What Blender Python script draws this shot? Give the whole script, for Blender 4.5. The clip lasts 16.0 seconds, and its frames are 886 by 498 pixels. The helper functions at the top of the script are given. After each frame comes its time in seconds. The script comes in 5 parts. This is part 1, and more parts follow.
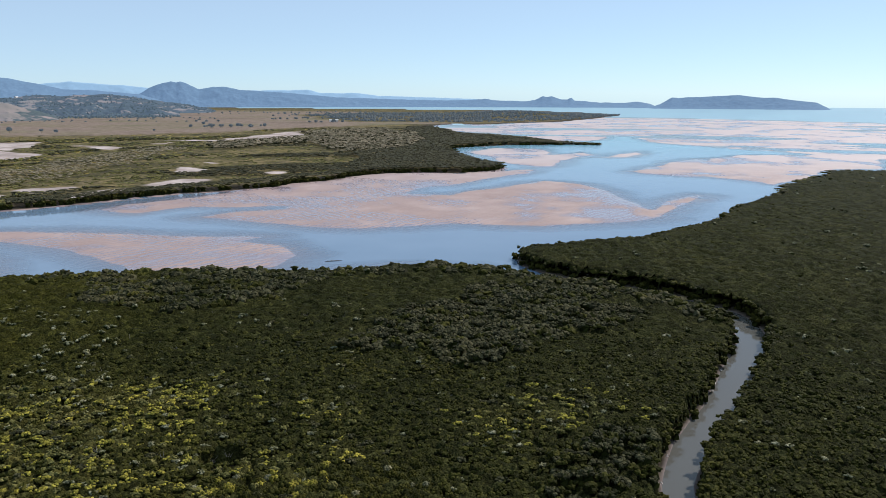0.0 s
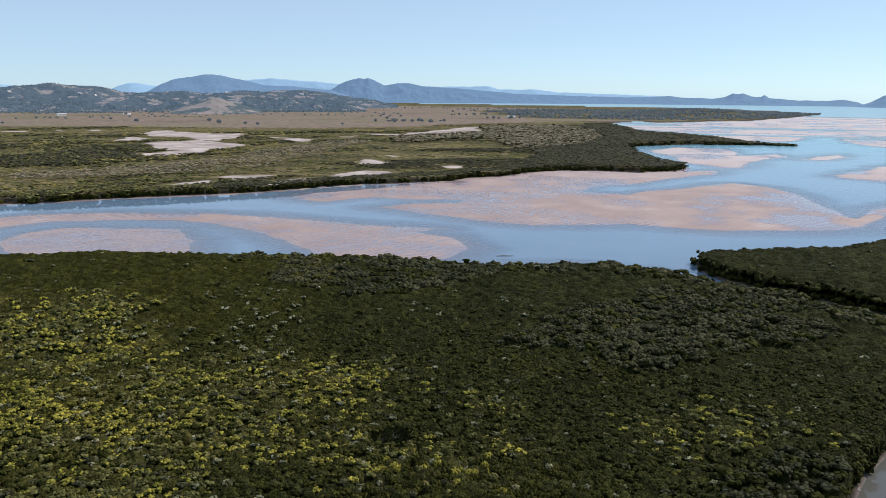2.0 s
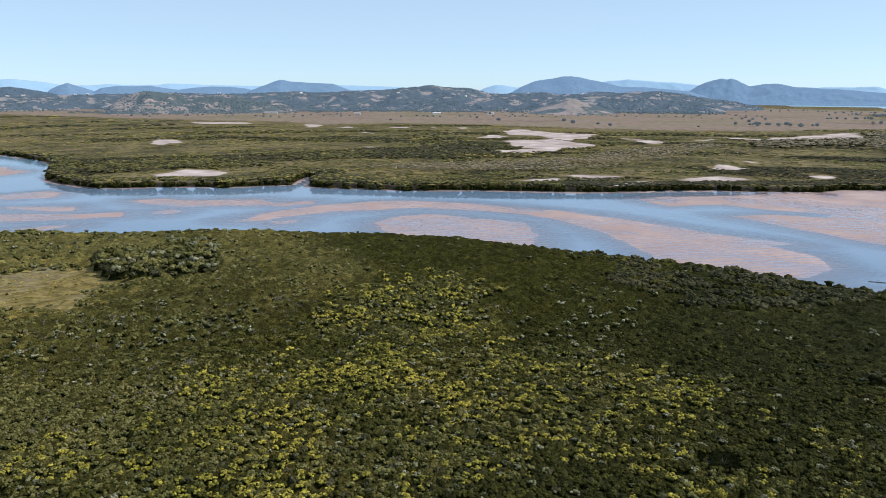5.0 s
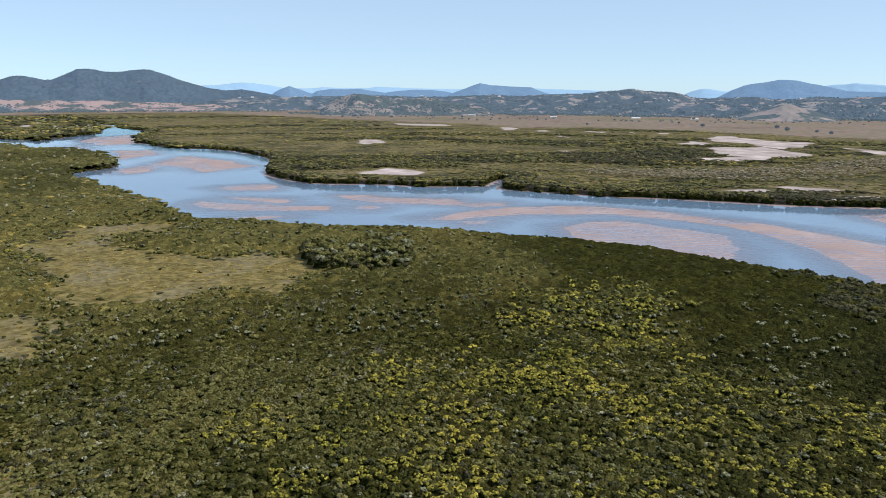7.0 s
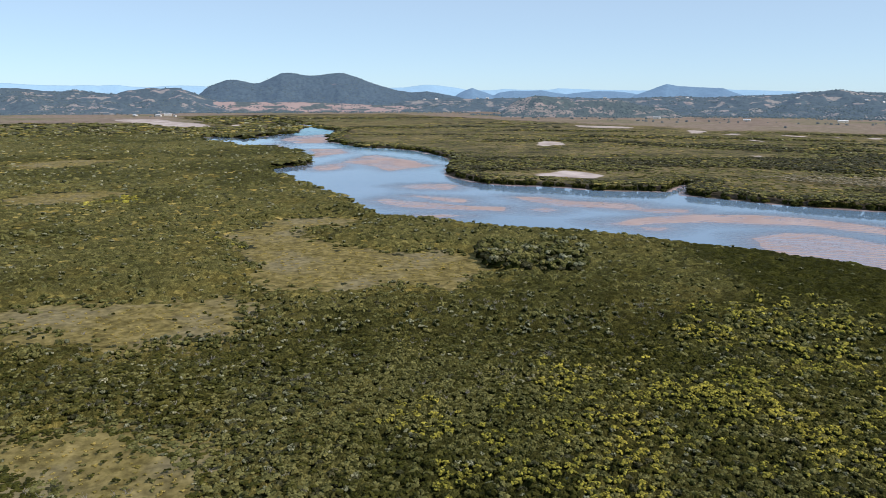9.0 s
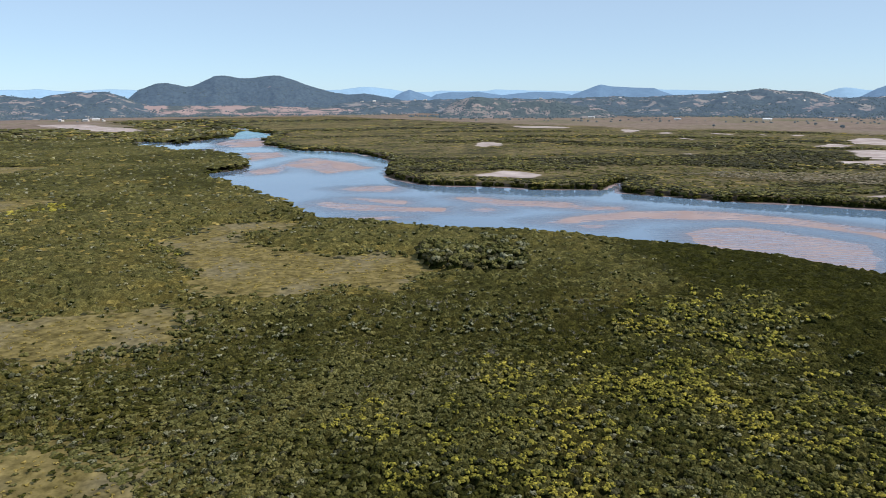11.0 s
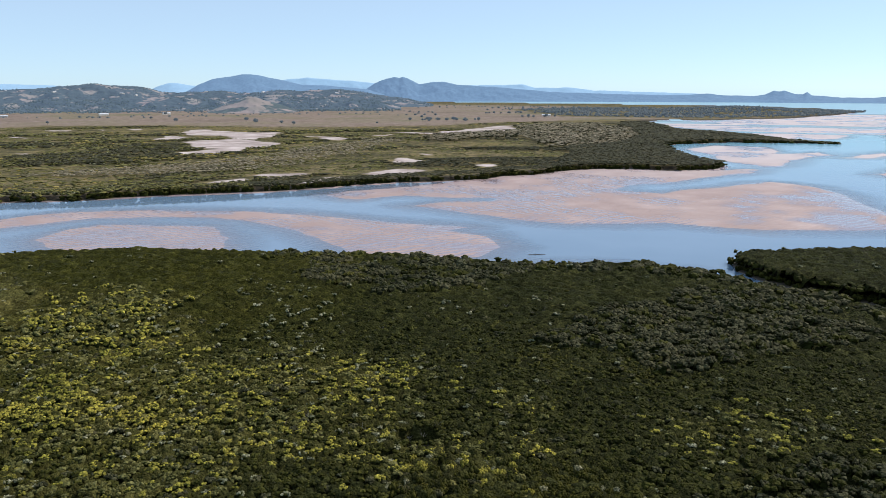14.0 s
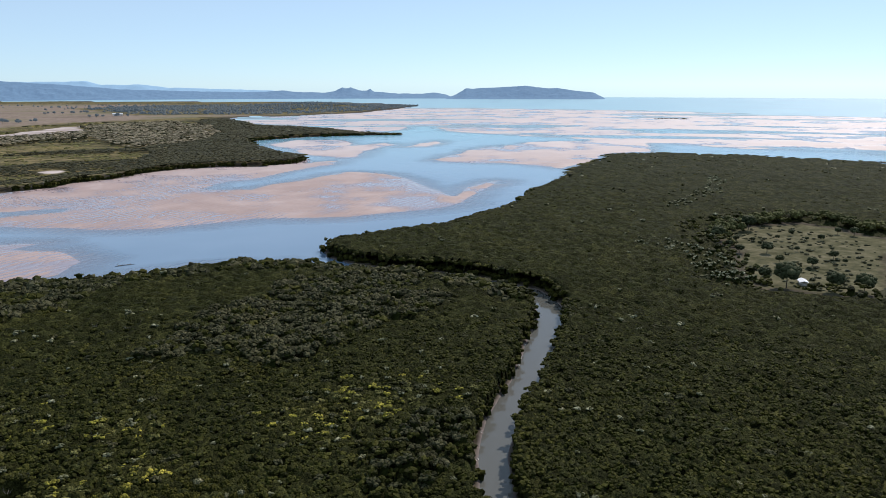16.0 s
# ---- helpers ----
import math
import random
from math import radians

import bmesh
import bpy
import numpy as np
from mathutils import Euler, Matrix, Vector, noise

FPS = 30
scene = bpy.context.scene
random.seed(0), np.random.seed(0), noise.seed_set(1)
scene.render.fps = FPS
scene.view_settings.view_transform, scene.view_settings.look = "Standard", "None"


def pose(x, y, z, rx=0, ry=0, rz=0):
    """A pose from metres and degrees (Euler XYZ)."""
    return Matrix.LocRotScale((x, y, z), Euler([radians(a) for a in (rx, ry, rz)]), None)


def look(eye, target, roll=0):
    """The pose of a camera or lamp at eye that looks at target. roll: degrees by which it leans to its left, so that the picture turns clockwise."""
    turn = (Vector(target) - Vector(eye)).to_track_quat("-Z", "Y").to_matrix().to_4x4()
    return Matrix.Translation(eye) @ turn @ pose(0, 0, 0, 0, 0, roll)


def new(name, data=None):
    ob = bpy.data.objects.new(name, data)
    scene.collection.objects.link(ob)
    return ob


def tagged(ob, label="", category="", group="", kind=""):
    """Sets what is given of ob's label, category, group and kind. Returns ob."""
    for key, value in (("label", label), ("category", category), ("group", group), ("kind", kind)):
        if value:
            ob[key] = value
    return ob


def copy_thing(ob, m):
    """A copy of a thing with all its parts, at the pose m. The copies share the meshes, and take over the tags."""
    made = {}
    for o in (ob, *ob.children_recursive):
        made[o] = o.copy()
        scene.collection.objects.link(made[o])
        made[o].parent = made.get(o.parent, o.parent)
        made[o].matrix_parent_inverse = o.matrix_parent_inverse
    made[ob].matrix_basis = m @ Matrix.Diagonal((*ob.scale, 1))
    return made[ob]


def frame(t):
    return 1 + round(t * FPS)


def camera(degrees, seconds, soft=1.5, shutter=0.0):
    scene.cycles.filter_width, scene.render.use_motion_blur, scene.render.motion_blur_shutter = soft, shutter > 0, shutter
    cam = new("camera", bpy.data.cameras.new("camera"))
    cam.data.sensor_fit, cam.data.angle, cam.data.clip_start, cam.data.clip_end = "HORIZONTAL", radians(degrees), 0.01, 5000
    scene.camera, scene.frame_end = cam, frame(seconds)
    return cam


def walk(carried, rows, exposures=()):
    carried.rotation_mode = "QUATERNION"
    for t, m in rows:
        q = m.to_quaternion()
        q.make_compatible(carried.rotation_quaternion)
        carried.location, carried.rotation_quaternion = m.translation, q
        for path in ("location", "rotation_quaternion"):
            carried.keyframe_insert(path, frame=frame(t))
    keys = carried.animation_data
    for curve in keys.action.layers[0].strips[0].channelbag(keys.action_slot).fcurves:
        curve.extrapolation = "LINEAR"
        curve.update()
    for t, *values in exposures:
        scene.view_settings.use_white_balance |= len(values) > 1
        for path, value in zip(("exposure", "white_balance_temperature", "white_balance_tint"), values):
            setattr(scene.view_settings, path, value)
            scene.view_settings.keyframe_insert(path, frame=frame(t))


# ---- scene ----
# A tidal estuary seen from a drone hovering 80 m over mangroves, which pans left and back.
# Plan: x to the right and y ahead of the first view, metres; water level at z = 0.
cam = camera(61.7, 16.0, soft=0.5)
PATH = [
    (0, -0.00, 0.00, 80.00, 78.14, -0.09, 0.76),
    (0.5, -0.08, 0.05, 80.04, 78.07, -0.17, 0.36),
    (1, -0.23, 0.00, 80.01, 78.00, -0.22, 2.37),
    (1.5, -0.29, -0.06, 79.95, 77.91, -0.24, 7.64),
    (2, -0.35, -0.16, 79.83, 77.84, -0.24, 14.19),
    (2.5, -0.44, -0.23, 79.72, 77.82, -0.15, 21.10),
    (3, -0.49, -0.22, 79.66, 77.82, -0.08, 27.39),
    (3.5, -0.56, -0.17, 79.64, 77.81, -0.05, 31.20),
    (4, -0.57, -0.10, 79.60, 77.82, -0.10, 34.22),
    (6.5, 0.01, 0.27, 79.40, 78.00, -0.31, 51.38),
    (7, 0.13, 0.22, 79.54, 78.05, -0.36, 55.45),
    (7.5, 0.32, 0.06, 79.70, 78.03, -0.09, 59.96),
    (8, 0.53, -0.01, 79.77, 78.07, -0.21, 64.56),
    (8.5, 0.66, -0.01, 79.77, 78.10, -0.20, 69.13),
    (11, 0.62, -0.05, 79.54, 78.23, 0.24, 64.38),
    (11.5, 0.48, 0.01, 79.52, 78.16, 0.17, 56.72),
    (12, 0.30, 0.17, 79.49, 78.06, 0.17, 48.81),
    (12.5, 0.17, 0.43, 79.47, 77.97, 0.22, 41.02),
    (13, 0.15, 0.76, 79.43, 77.90, 0.18, 33.12),
    (13.5, 0.28, 1.03, 79.36, 77.78, 0.34, 25.05),
    (14, 0.46, 1.39, 79.30, 77.74, 0.03, 16.84),
    (14.5, 0.66, 1.72, 79.28, 77.64, -0.02, 8.48),
    (15, 0.79, 1.98, 79.20, 77.58, -0.04, 0.33),
    (15.5, 0.75, 2.23, 79.12, 77.54, -0.04, -7.86),
    (16, 0.58, 2.45, 79.08, 77.51, 0.03, -14.32),
]
# the camera's own exposure drifts as it turns from the bright bay to the darker land and back
EXPOSURES = [(0, 0.20), (1, 0.21), (2, 0.20), (3, 0.29), (4, 0.35), (7, 0.31), (8, 0.29), (11, 0.23), (12, 0.25), (13, 0.32), (14, 0.34), (15, 0.27), (16, 0.23)]
walk(cam, [(t, pose(*p)) for t, *p in PATH], EXPOSURES)

# ---- light ----
SUN_AZ, SUN_EL = 48.0, 43.0          # degrees to the right of +y, degrees up
world = bpy.data.worlds.new("sky")
scene.world = world
world.use_nodes = True
wn = world.node_tree.nodes
sky = wn.new("ShaderNodeTexSky")
sky.sky_type, sky.sun_disc = "NISHITA", False
sky.sun_elevation, sky.sun_rotation = radians(SUN_EL), radians(SUN_AZ)
sky.altitude, sky.air_density, sky.dust_density, sky.ozone_density = 0, 0.55, 0.2, 0.7
veil = wn.new("ShaderNodeMix")               # thin even haze over the whole sky
veil.data_type, veil.blend_type, veil.inputs[0].default_value = "RGBA", "ADD", 1.0
veil.inputs[7].default_value = (4.95, 6.2, 7.8, 1.0)
thin = wn.new("ShaderNodeMix")
thin.data_type, thin.blend_type, thin.inputs[0].default_value = "RGBA", "MULTIPLY", 1.0
thin.inputs[7].default_value = (0.62, 0.78, 0.82, 1.0)
world.node_tree.links.new(sky.outputs[0], thin.inputs[6])
world.node_tree.links.new(thin.outputs[2], veil.inputs[6])
world.node_tree.links.new(veil.outputs[2], wn["Background"].inputs[0])
wn["Background"].inputs[1].default_value = 0.06
sun_data = bpy.data.lights.new("sun", "SUN")
sun_data.energy, sun_data.angle, sun_data.color = 3.7, radians(0.5), (1.0, 0.905, 0.845)
sun = new("sun", sun_data)
se, sa = radians(SUN_EL), radians(SUN_AZ)
to_sun = Vector((math.sin(sa) * math.cos(se), math.cos(sa) * math.cos(se), math.sin(se)))
sun.matrix_world = look(to_sun * 900, (0, 0, 0))

# ---- number helpers ----
def lattice(ix, iy, seed):
    h = (ix * 374761393 + iy * 668265263 + seed * 974634777) & 0xFFFFFFFF
    h = ((h ^ (h >> 13)) * 1274126177) & 0xFFFFFFFF
    return ((h ^ (h >> 16)) & 0xFFFF) / 65535.0


def vnoise(x, y, size, seed=1):
    """Smooth value noise, 0 to 1, with cells of that size in metres."""
    x, y = np.asarray(x, float) / size, np.asarray(y, float) / size
    ix, iy = np.floor(x).astype(np.int64), np.floor(y).astype(np.int64)
    u, v = x - ix, y - iy
    u, v = u * u * (3 - 2 * u), v * v * (3 - 2 * v)
    a, b = lattice(ix, iy, seed), lattice(ix + 1, iy, seed)
    c, d = lattice(ix, iy + 1, seed), lattice(ix + 1, iy + 1, seed)
    return (a * (1 - u) + b * u) * (1 - v) + (c * (1 - u) + d * u) * v


def fbm(x, y, size, seed=1, octaves=3):
    total, weight, amp = 0.0, 0.0, 1.0
    for k in range(octaves):
        total, weight = total + amp * vnoise(x, y, size / 2 ** k, seed + 17 * k), weight + amp
        amp *= 0.5
    return total / weight


def signed(x, y, poly):
    """Distance to the outline of a polygon, positive inside."""
    p = np.asarray(poly, float)
    q = np.roll(p, -1, 0)
    best, inside = np.full(x.shape, 1e12), np.zeros(x.shape, bool)
    for (ax, ay), (bx, by) in zip(p, q):
        dx, dy = bx - ax, by - ay
        t = np.clip(((x - ax) * dx + (y - ay) * dy) / (dx * dx + dy * dy + 1e-9), 0, 1)
        best = np.minimum(best, (x - ax - t * dx) ** 2 + (y - ay - t * dy) ** 2)
        if ay != by:
            inside ^= ((ay > y) != (by > y)) & (x < dx * (y - ay) / dy + ax)
    return np.where(inside, 1, -1) * np.sqrt(best)


def step(a, b, v):
    t = np.clip((v - a) / (b - a), 0, 1)
    return t * t * (3 - 2 * t)


def at(az, r):
    """Plan position at degrees left of +y and metres out."""
    return -np.sin(np.radians(az)) * r, np.cos(np.radians(az)) * r


# ---- plan: shores ----
NEAR_CREEK = [(120, -4900), (58, -200), (33, 0), (36, 90), (40, 126), (45, 143), (52, 161), (58, 170), (67, 184), (76, 200),
              (86, 220), (94, 237), (97, 250), (92, 262), (80, 274), (62, 289), (42, 302), (29, 313)]
NEAR_BANK = [(12, 316), (-6, 322), (-28, 318), (-48, 311), (-80, 310), (-118, 310), (-156, 303), (-199, 296), (-252, 280), (-284, 267),
             (-294, 255), (-305, 248), (-334, 234), (-358, 214), (-377, 187), (-411, 163), (-443, 137), (-471, 126), (-534, 127),
             (-585, 121), (-662, 116), (-735, 104), (-792, 112), (-814, 137), (-849, 163), (-902, 174), (-992, 179), (-1082, 159)]
NEAR_UP = [(-1115, 112), (-1215, 104), (-1247, 72), (-1442, 53), (-1369, 124), (-1317, 137), (-1399, 186), (-1491, 254),
           (-1602, 292), (-1800, 322), (-1990, 341), (-2300, 349), (-4900, 349), (-4900, -4900)]
FAR_UP = [(-4900, 350), (-2300, 350), (-1960, 352), (-1856, 347), (-1675, 346), (-1544, 354), (-1381, 303), (-1263, 274), (-1187, 268), (-1074, 287),
          (-1038, 319), (-985, 337), (-891, 339), (-850, 338), (-790, 318), (-758, 300), (-719, 278), (-687, 267), (-654, 265)]
FAR_REACH = [(-611, 271), (-585, 287), (-571, 309), (-554, 327), (-533, 343), (-520, 362), (-512, 379), (-506, 392), (-538, 436),
             (-528, 438), (-492, 398), (-481, 391), (-448, 411), (-412, 428), (-387, 448), (-364, 468), (-328, 490), (-292, 516), (-257, 552),
             (-221, 594), (-178, 620), (-150, 635), (-141, 666), (-117, 687), (-99, 711), (-80, 742), (-56, 754), (-31, 762)]
FAR_SPIT = [(-4, 760), (23, 766), (47, 785), (58, 814), (27, 881), (9, 963), (-4, 1059), (-8, 1092), (12, 1125), (54, 1157), (91, 1178),
            (127, 1186), (175, 1192), (244, 1186), (217, 1206), (176, 1255), (142, 1310), (105, 1366), (47, 1422), (7, 1499), (-15, 1631)]
FAR_HEAD = [(-39, 1729), (-49, 1907), (-3, 1987), (65, 1950), (127, 2010), (226, 2094), (296, 2136), (395, 2321), (526, 2601),
            (656, 2877), (600, 3120), (420, 3500), (-100, 3800), (-700, 4000), (-1400, 4250), (-1800, 4900), (-4900, 4900)]
RIGHT_CREEK = [(134, -4900), (72, -200), (42, 0), (43, 90), (46, 124), (51, 142), (54, 149), (61, 162), (69, 171), (77, 186), (87, 203), (97, 223),
               (105, 242), (107, 255), (105, 267), (98, 279), (88, 291), (72, 304), (55, 317), (40, 331), (33, 345), (33, 360)]
RIGHT_SHORE = [(53, 373), (70, 381), (84, 388), (105, 394), (130, 417), (160, 451), (178, 479), (217, 533), (248, 570), (266, 602),
               (286, 634), (334, 686), (383, 757), (423, 756), (459, 745), (475, 729), (509, 709), (544, 670), (574, 634),
               (620, 560), (900, 100), (1500, -800), (4900, -3300), (4900, -4900)]
LANDS = {"near": NEAR_CREEK + NEAR_BANK + NEAR_UP, "far": FAR_UP + FAR_REACH + FAR_SPIT + FAR_HEAD, "right": RIGHT_CREEK + RIGHT_SHORE}
# sand banks that the low tide leaves dry
BARS = [
    [(-391, 257), (-401, 305), (-400, 336), (-384, 367), (-366, 387), (-340, 402), (-302, 416), (-270, 426), (-240, 427), (-202, 424), (-163, 416), (-107, 413), (-119, 400), (-93, 389), (-77, 365),
     (-84, 340), (-105, 326), (-141, 322), (-156, 341), (-177, 360), (-200, 372), (-235, 388), (-270, 397), (-304, 389), (-340, 372), (-369, 325), (-381, 273)],
    [(-522, 258), (-511, 278), (-491, 288), (-479, 294), (-475, 308), (-454, 325), (-434, 323), (-422, 344), (-409, 337), (-414, 315), (-429, 313), (-451, 293), (-464, 269), (-490, 260)],
    [(-456, 237), (-461, 254), (-449, 258), (-443, 244)],
    [(-1309, 208), (-1381, 239), (-1431, 301), (-1347, 290), (-1198, 260), (-1186, 237), (-1204, 196)],
    [(-1124, 148), (-1208, 180), (-1103, 169), (-1080, 146)],
    [(-1064, 207), (-1050, 251), (-974, 230), (-952, 203), (-929, 185), (-999, 193)],
    [(-791, 151), (-821, 163), (-841, 196), (-837, 207), (-777, 177), (-769, 156)],
    [(-841, 198), (-911, 235), (-937, 262), (-861, 277), (-781, 293), (-759, 269), (-756, 247), (-738, 221), (-757, 217), (-797, 225)],
    [(-610, 192), (-617, 208), (-614, 239), (-599, 245), (-582, 226), (-591, 196)],
    [(-557, 181), (-542, 198), (-520, 219), (-507, 211), (-517, 198)],
    [(-532, 153), (-541, 161), (-525, 174), (-505, 193), (-473, 227), (-458, 219), (-471, 194), (-497, 164), (-514, 153)],
    [(-463, 155), (-461, 176), (-449, 188), (-447, 168)],
    [(-250, 507), (-240, 529), (-213, 556), (-187, 602), (-156, 657), (-134, 720), (-109, 743), (-4, 763), (-3, 669), (-22, 649), (-42, 599), (-26, 595), (-3, 586), (-2, 455), (-27, 447), (-58, 441), (-82, 446), (-110, 458), (-136, 469), (-165, 482), (-144, 501), (-118, 517), (-118, 528), (-159, 525), (-188, 521), (-215, 498)],
    [(-3, 586), (16, 616), (47, 649), (81, 688), (101, 681), (116, 666), (126, 630), (130, 590), (134, 558), (137, 538), (140, 517), (145, 517), (163, 556), (186, 585), (202, 597), (182, 565), (156, 519), (139, 488), (126, 473), (112, 464), (92, 458), (69, 454), (45, 453), (22, 454), (-2, 457), (-11, 454), (-15, 584)],
    [(-19, 748), (-4, 755), (32, 763), (69, 788), (89, 795), (66, 754), (33, 714), (-3, 655), (-16, 649)],
    [(24, 1043), (62, 1115), (128, 1102), (131, 1023), (115, 981), (146, 996), (182, 1030), (182, 998), (131, 891), (110, 832), (88, 824), (63, 880), (44, 961)],
    [(187, 949), (223, 1010), (267, 1056), (228, 965)],
    [(185, 763), (218, 819), (264, 896), (302, 937), (304, 914), (330, 942), (383, 988), (452, 996), (519, 1001), (573, 1017), (461, 814), (410, 813), (353, 736), (315, 694), (290, 668), (284, 687), (272, 705), (252, 732), (221, 747)],
    [(-374, 271), (-372, 275), (-367, 279), (-365, 287), (-360, 276), (-366, 270)],
    [(-150, 303), (-112, 317), (-60, 328), (-20, 333), (10, 330), (0, 315), (-60, 308), (-112, 305)],
]
# low banks that stay half awash
WET_BARS = [
    [(-295, 296), (-321, 335), (-319, 350), (-301, 358), (-284, 364), (-267, 368), (-248, 369), (-213, 319), (-236, 304), (-269, 296)],
    [(-321, 312), (-326, 335), (-318, 352), (-297, 362), (-269, 364), (-244, 355), (-224, 341), (-209, 313), (-246, 298), (-289, 291)],
]
FLATS = [(-50, 1900), (-30, 1600), (60, 1430), (180, 1290), (225, 1270), (262, 1330), (300, 1430), (352, 1430), (335, 1250), (420, 1120), (500, 1010),
         (640, 760), (1000, 400), (2000, -300), (3000, -100), (2100, 1100), (1500, 1500), (1150, 2150), (900, 2420), (640, 2560), (526, 2600), (395, 2321), (226, 2080), (65, 1930)]
# cover on land
PANS = [
    [(-1290, 1028), (-1356, 1111), (-1284, 1085), (-1226, 1005)],
    [(-1215, 1063), (-1198, 1098), (-1146, 1047)],
    [(-1165, 1128), (-1101, 1174), (-1062, 1129)],
    [(-1079, 1204), (-1050, 1216), (-1012, 1169)],
    [(-1012, 1214), (-1009, 1264), (-968, 1198)],
    [(-1044, 975), (-1014, 979), (-984, 945)],
    [(-768, 732), (-758, 743), (-739, 716)],
    [(-1560, 1015), (-1526, 1061), (-1470, 1020), (-1503, 977)],
    [(-1452, 1041), (-1449, 1061), (-1396, 1019)],
    [(-762, 964), (-796, 1054), (-757, 1072), (-733, 1001)],
    [(-843, 1151), (-872, 1268), (-817, 1240), (-734, 1189), (-682, 1222), (-631, 1109), (-619, 1037), (-675, 1069), (-746, 1108), (-785, 1106)],
    [(-700, 980), (-664, 1006), (-649, 1039), (-600, 1006), (-537, 968), (-533, 902), (-530, 820), (-552, 771), (-577, 796), (-574, 860), (-623, 876)],
    [(-381, 514), (-374, 552), (-360, 581), (-351, 569), (-366, 529)],
    [(-365, 603), (-357, 626), (-326, 635), (-315, 613), (-344, 597)],
    [(-490, 457), (-479, 471), (-471, 461)],
    [(-579, 1127), (-545, 1134), (-480, 1101), (-481, 1043)],
    [(-486, 1171), (-466, 1213), (-452, 1175)],
    [(-295, 777), (-289, 799), (-257, 775), (-261, 747), (-281, 751)],
    [(-293, 861), (-275, 862), (-273, 847)],
    [(-296, 571), (-291, 605), (-275, 623), (-271, 596), (-291, 561)],
    [(-271, 645), (-257, 692), (-233, 688), (-224, 678), (-243, 652), (-259, 637)],
    [(-188, 748), (-173, 765), (-170, 740)],
    [(-500, 1271), (-405, 1291), (-366, 1450), (-323, 1616), (-279, 1386), (-314, 1323), (-359, 1247)],
    [(-657, 355), (-676, 391), (-659, 404), (-627, 407), (-603, 386), (-613, 363), (-634, 354)],
    [(-1092, 582), (-1106, 616), (-1030, 592), (-1015, 552)],
    [(-1659, 998), (-1525, 1069), (-1460, 1020), (-1557, 950)],
    [(-1351, 1086), (-1308, 1116), (-1239, 1046), (-1281, 1034)],
    [(-2257, -113), (-2385, -95), (-2356, -5), (-2075, 69), (-1937, 125), (-1818, 117), (-1816, 26), (-2039, -20)],
    [(-1862, 154), (-1931, 211), (-1828, 196)],
]
PLAIN = [(-2150, -360), (-2060, 13), (-2054, 133), (-2330, 90), (-2640, 60), (-2781, 500), (-2761, 850), (-1886, 1011), (-1484, 1160), (-1318, 1125), (-1264, 1277), (-1051, 1369),
         (-775, 1382), (-584, 1457), (-450, 1560), (-390, 1700), (-120, 1950), (-49, 1990), (226, 2150), (420, 2400), (600, 2860), (-300, 3250),
         (-1500, 3600), (-1800, 4900), (-4900, 4900), (-4900, -2500)]
MARSHES = [
    [(-425, 41), (-461, 68), (-463, 85), (-466, 99), (-448, 107), (-433, 92), (-437, 72), (-390, 74), (-372, 87), (-349, 108), (-336, 131), (-321, 142), (-300, 135), (-282, 112), (-287, 88), (-295, 62), (-303, 45), (-347, 45)],
    [(-293, -52), (-301, -35), (-287, -19), (-283, 3), (-293, 21), (-282, 25), (-250, 17), (-244, -1), (-251, -24), (-263, -47), (-275, -57)],
    [(-178, -37), (-177, -33), (-172, -18), (-162, -2), (-152, -3), (-144, -6), (-157, -30), (-160, -35)],
    [(-630, -102), (-654, -86), (-656, -42), (-626, -34), (-594, -66), (-593, -97)],
    [(-941, -148), (-971, -92), (-944, -47), (-885, -84), (-869, -137)],
]
CLEARING = [(247, 350), (267, 356), (286, 359), (306, 359), (313, 342), (312, 322), (317, 310), (230, 222), (217, 227), (208, 233), (204, 241), (193, 246), (200, 264), (222, 302)]
THICKET = [(-327, 144), (-359, 170), (-358, 198), (-336, 207), (-301, 194), (-269, 172), (-277, 154), (-294, 139)]
GREY_STANDS = [
    [(-143, 269), (-150, 287), (-127, 284), (-105, 288), (-85, 298), (-60, 297), (-58, 279), (-71, 264), (-81, 253), (-100, 246), (-117, 251), (-131, 255)],
    [(-33, 220), (-22, 233), (-14, 253), (0, 272), (11, 287), (38, 295), (55, 284), (59, 258), (60, 238), (44, 225), (29, 218), (17, 205), (5, 199), (-7, 204), (-19, 209)],
    [(23, 146), (33, 154), (49, 158), (49, 148), (42, 134), (32, 128), (20, 127)],
]
# the drier western side, with olive mangroves and open marsh
WEST = [(-304, 2000), (-304, 262), (-220, 213), (-198, 182), (-171, 129), (-150, 88), (-130, 65), (-117, 53), (-80, 0), (0, -400), (-4900, -4900), (-4900, 2000)]
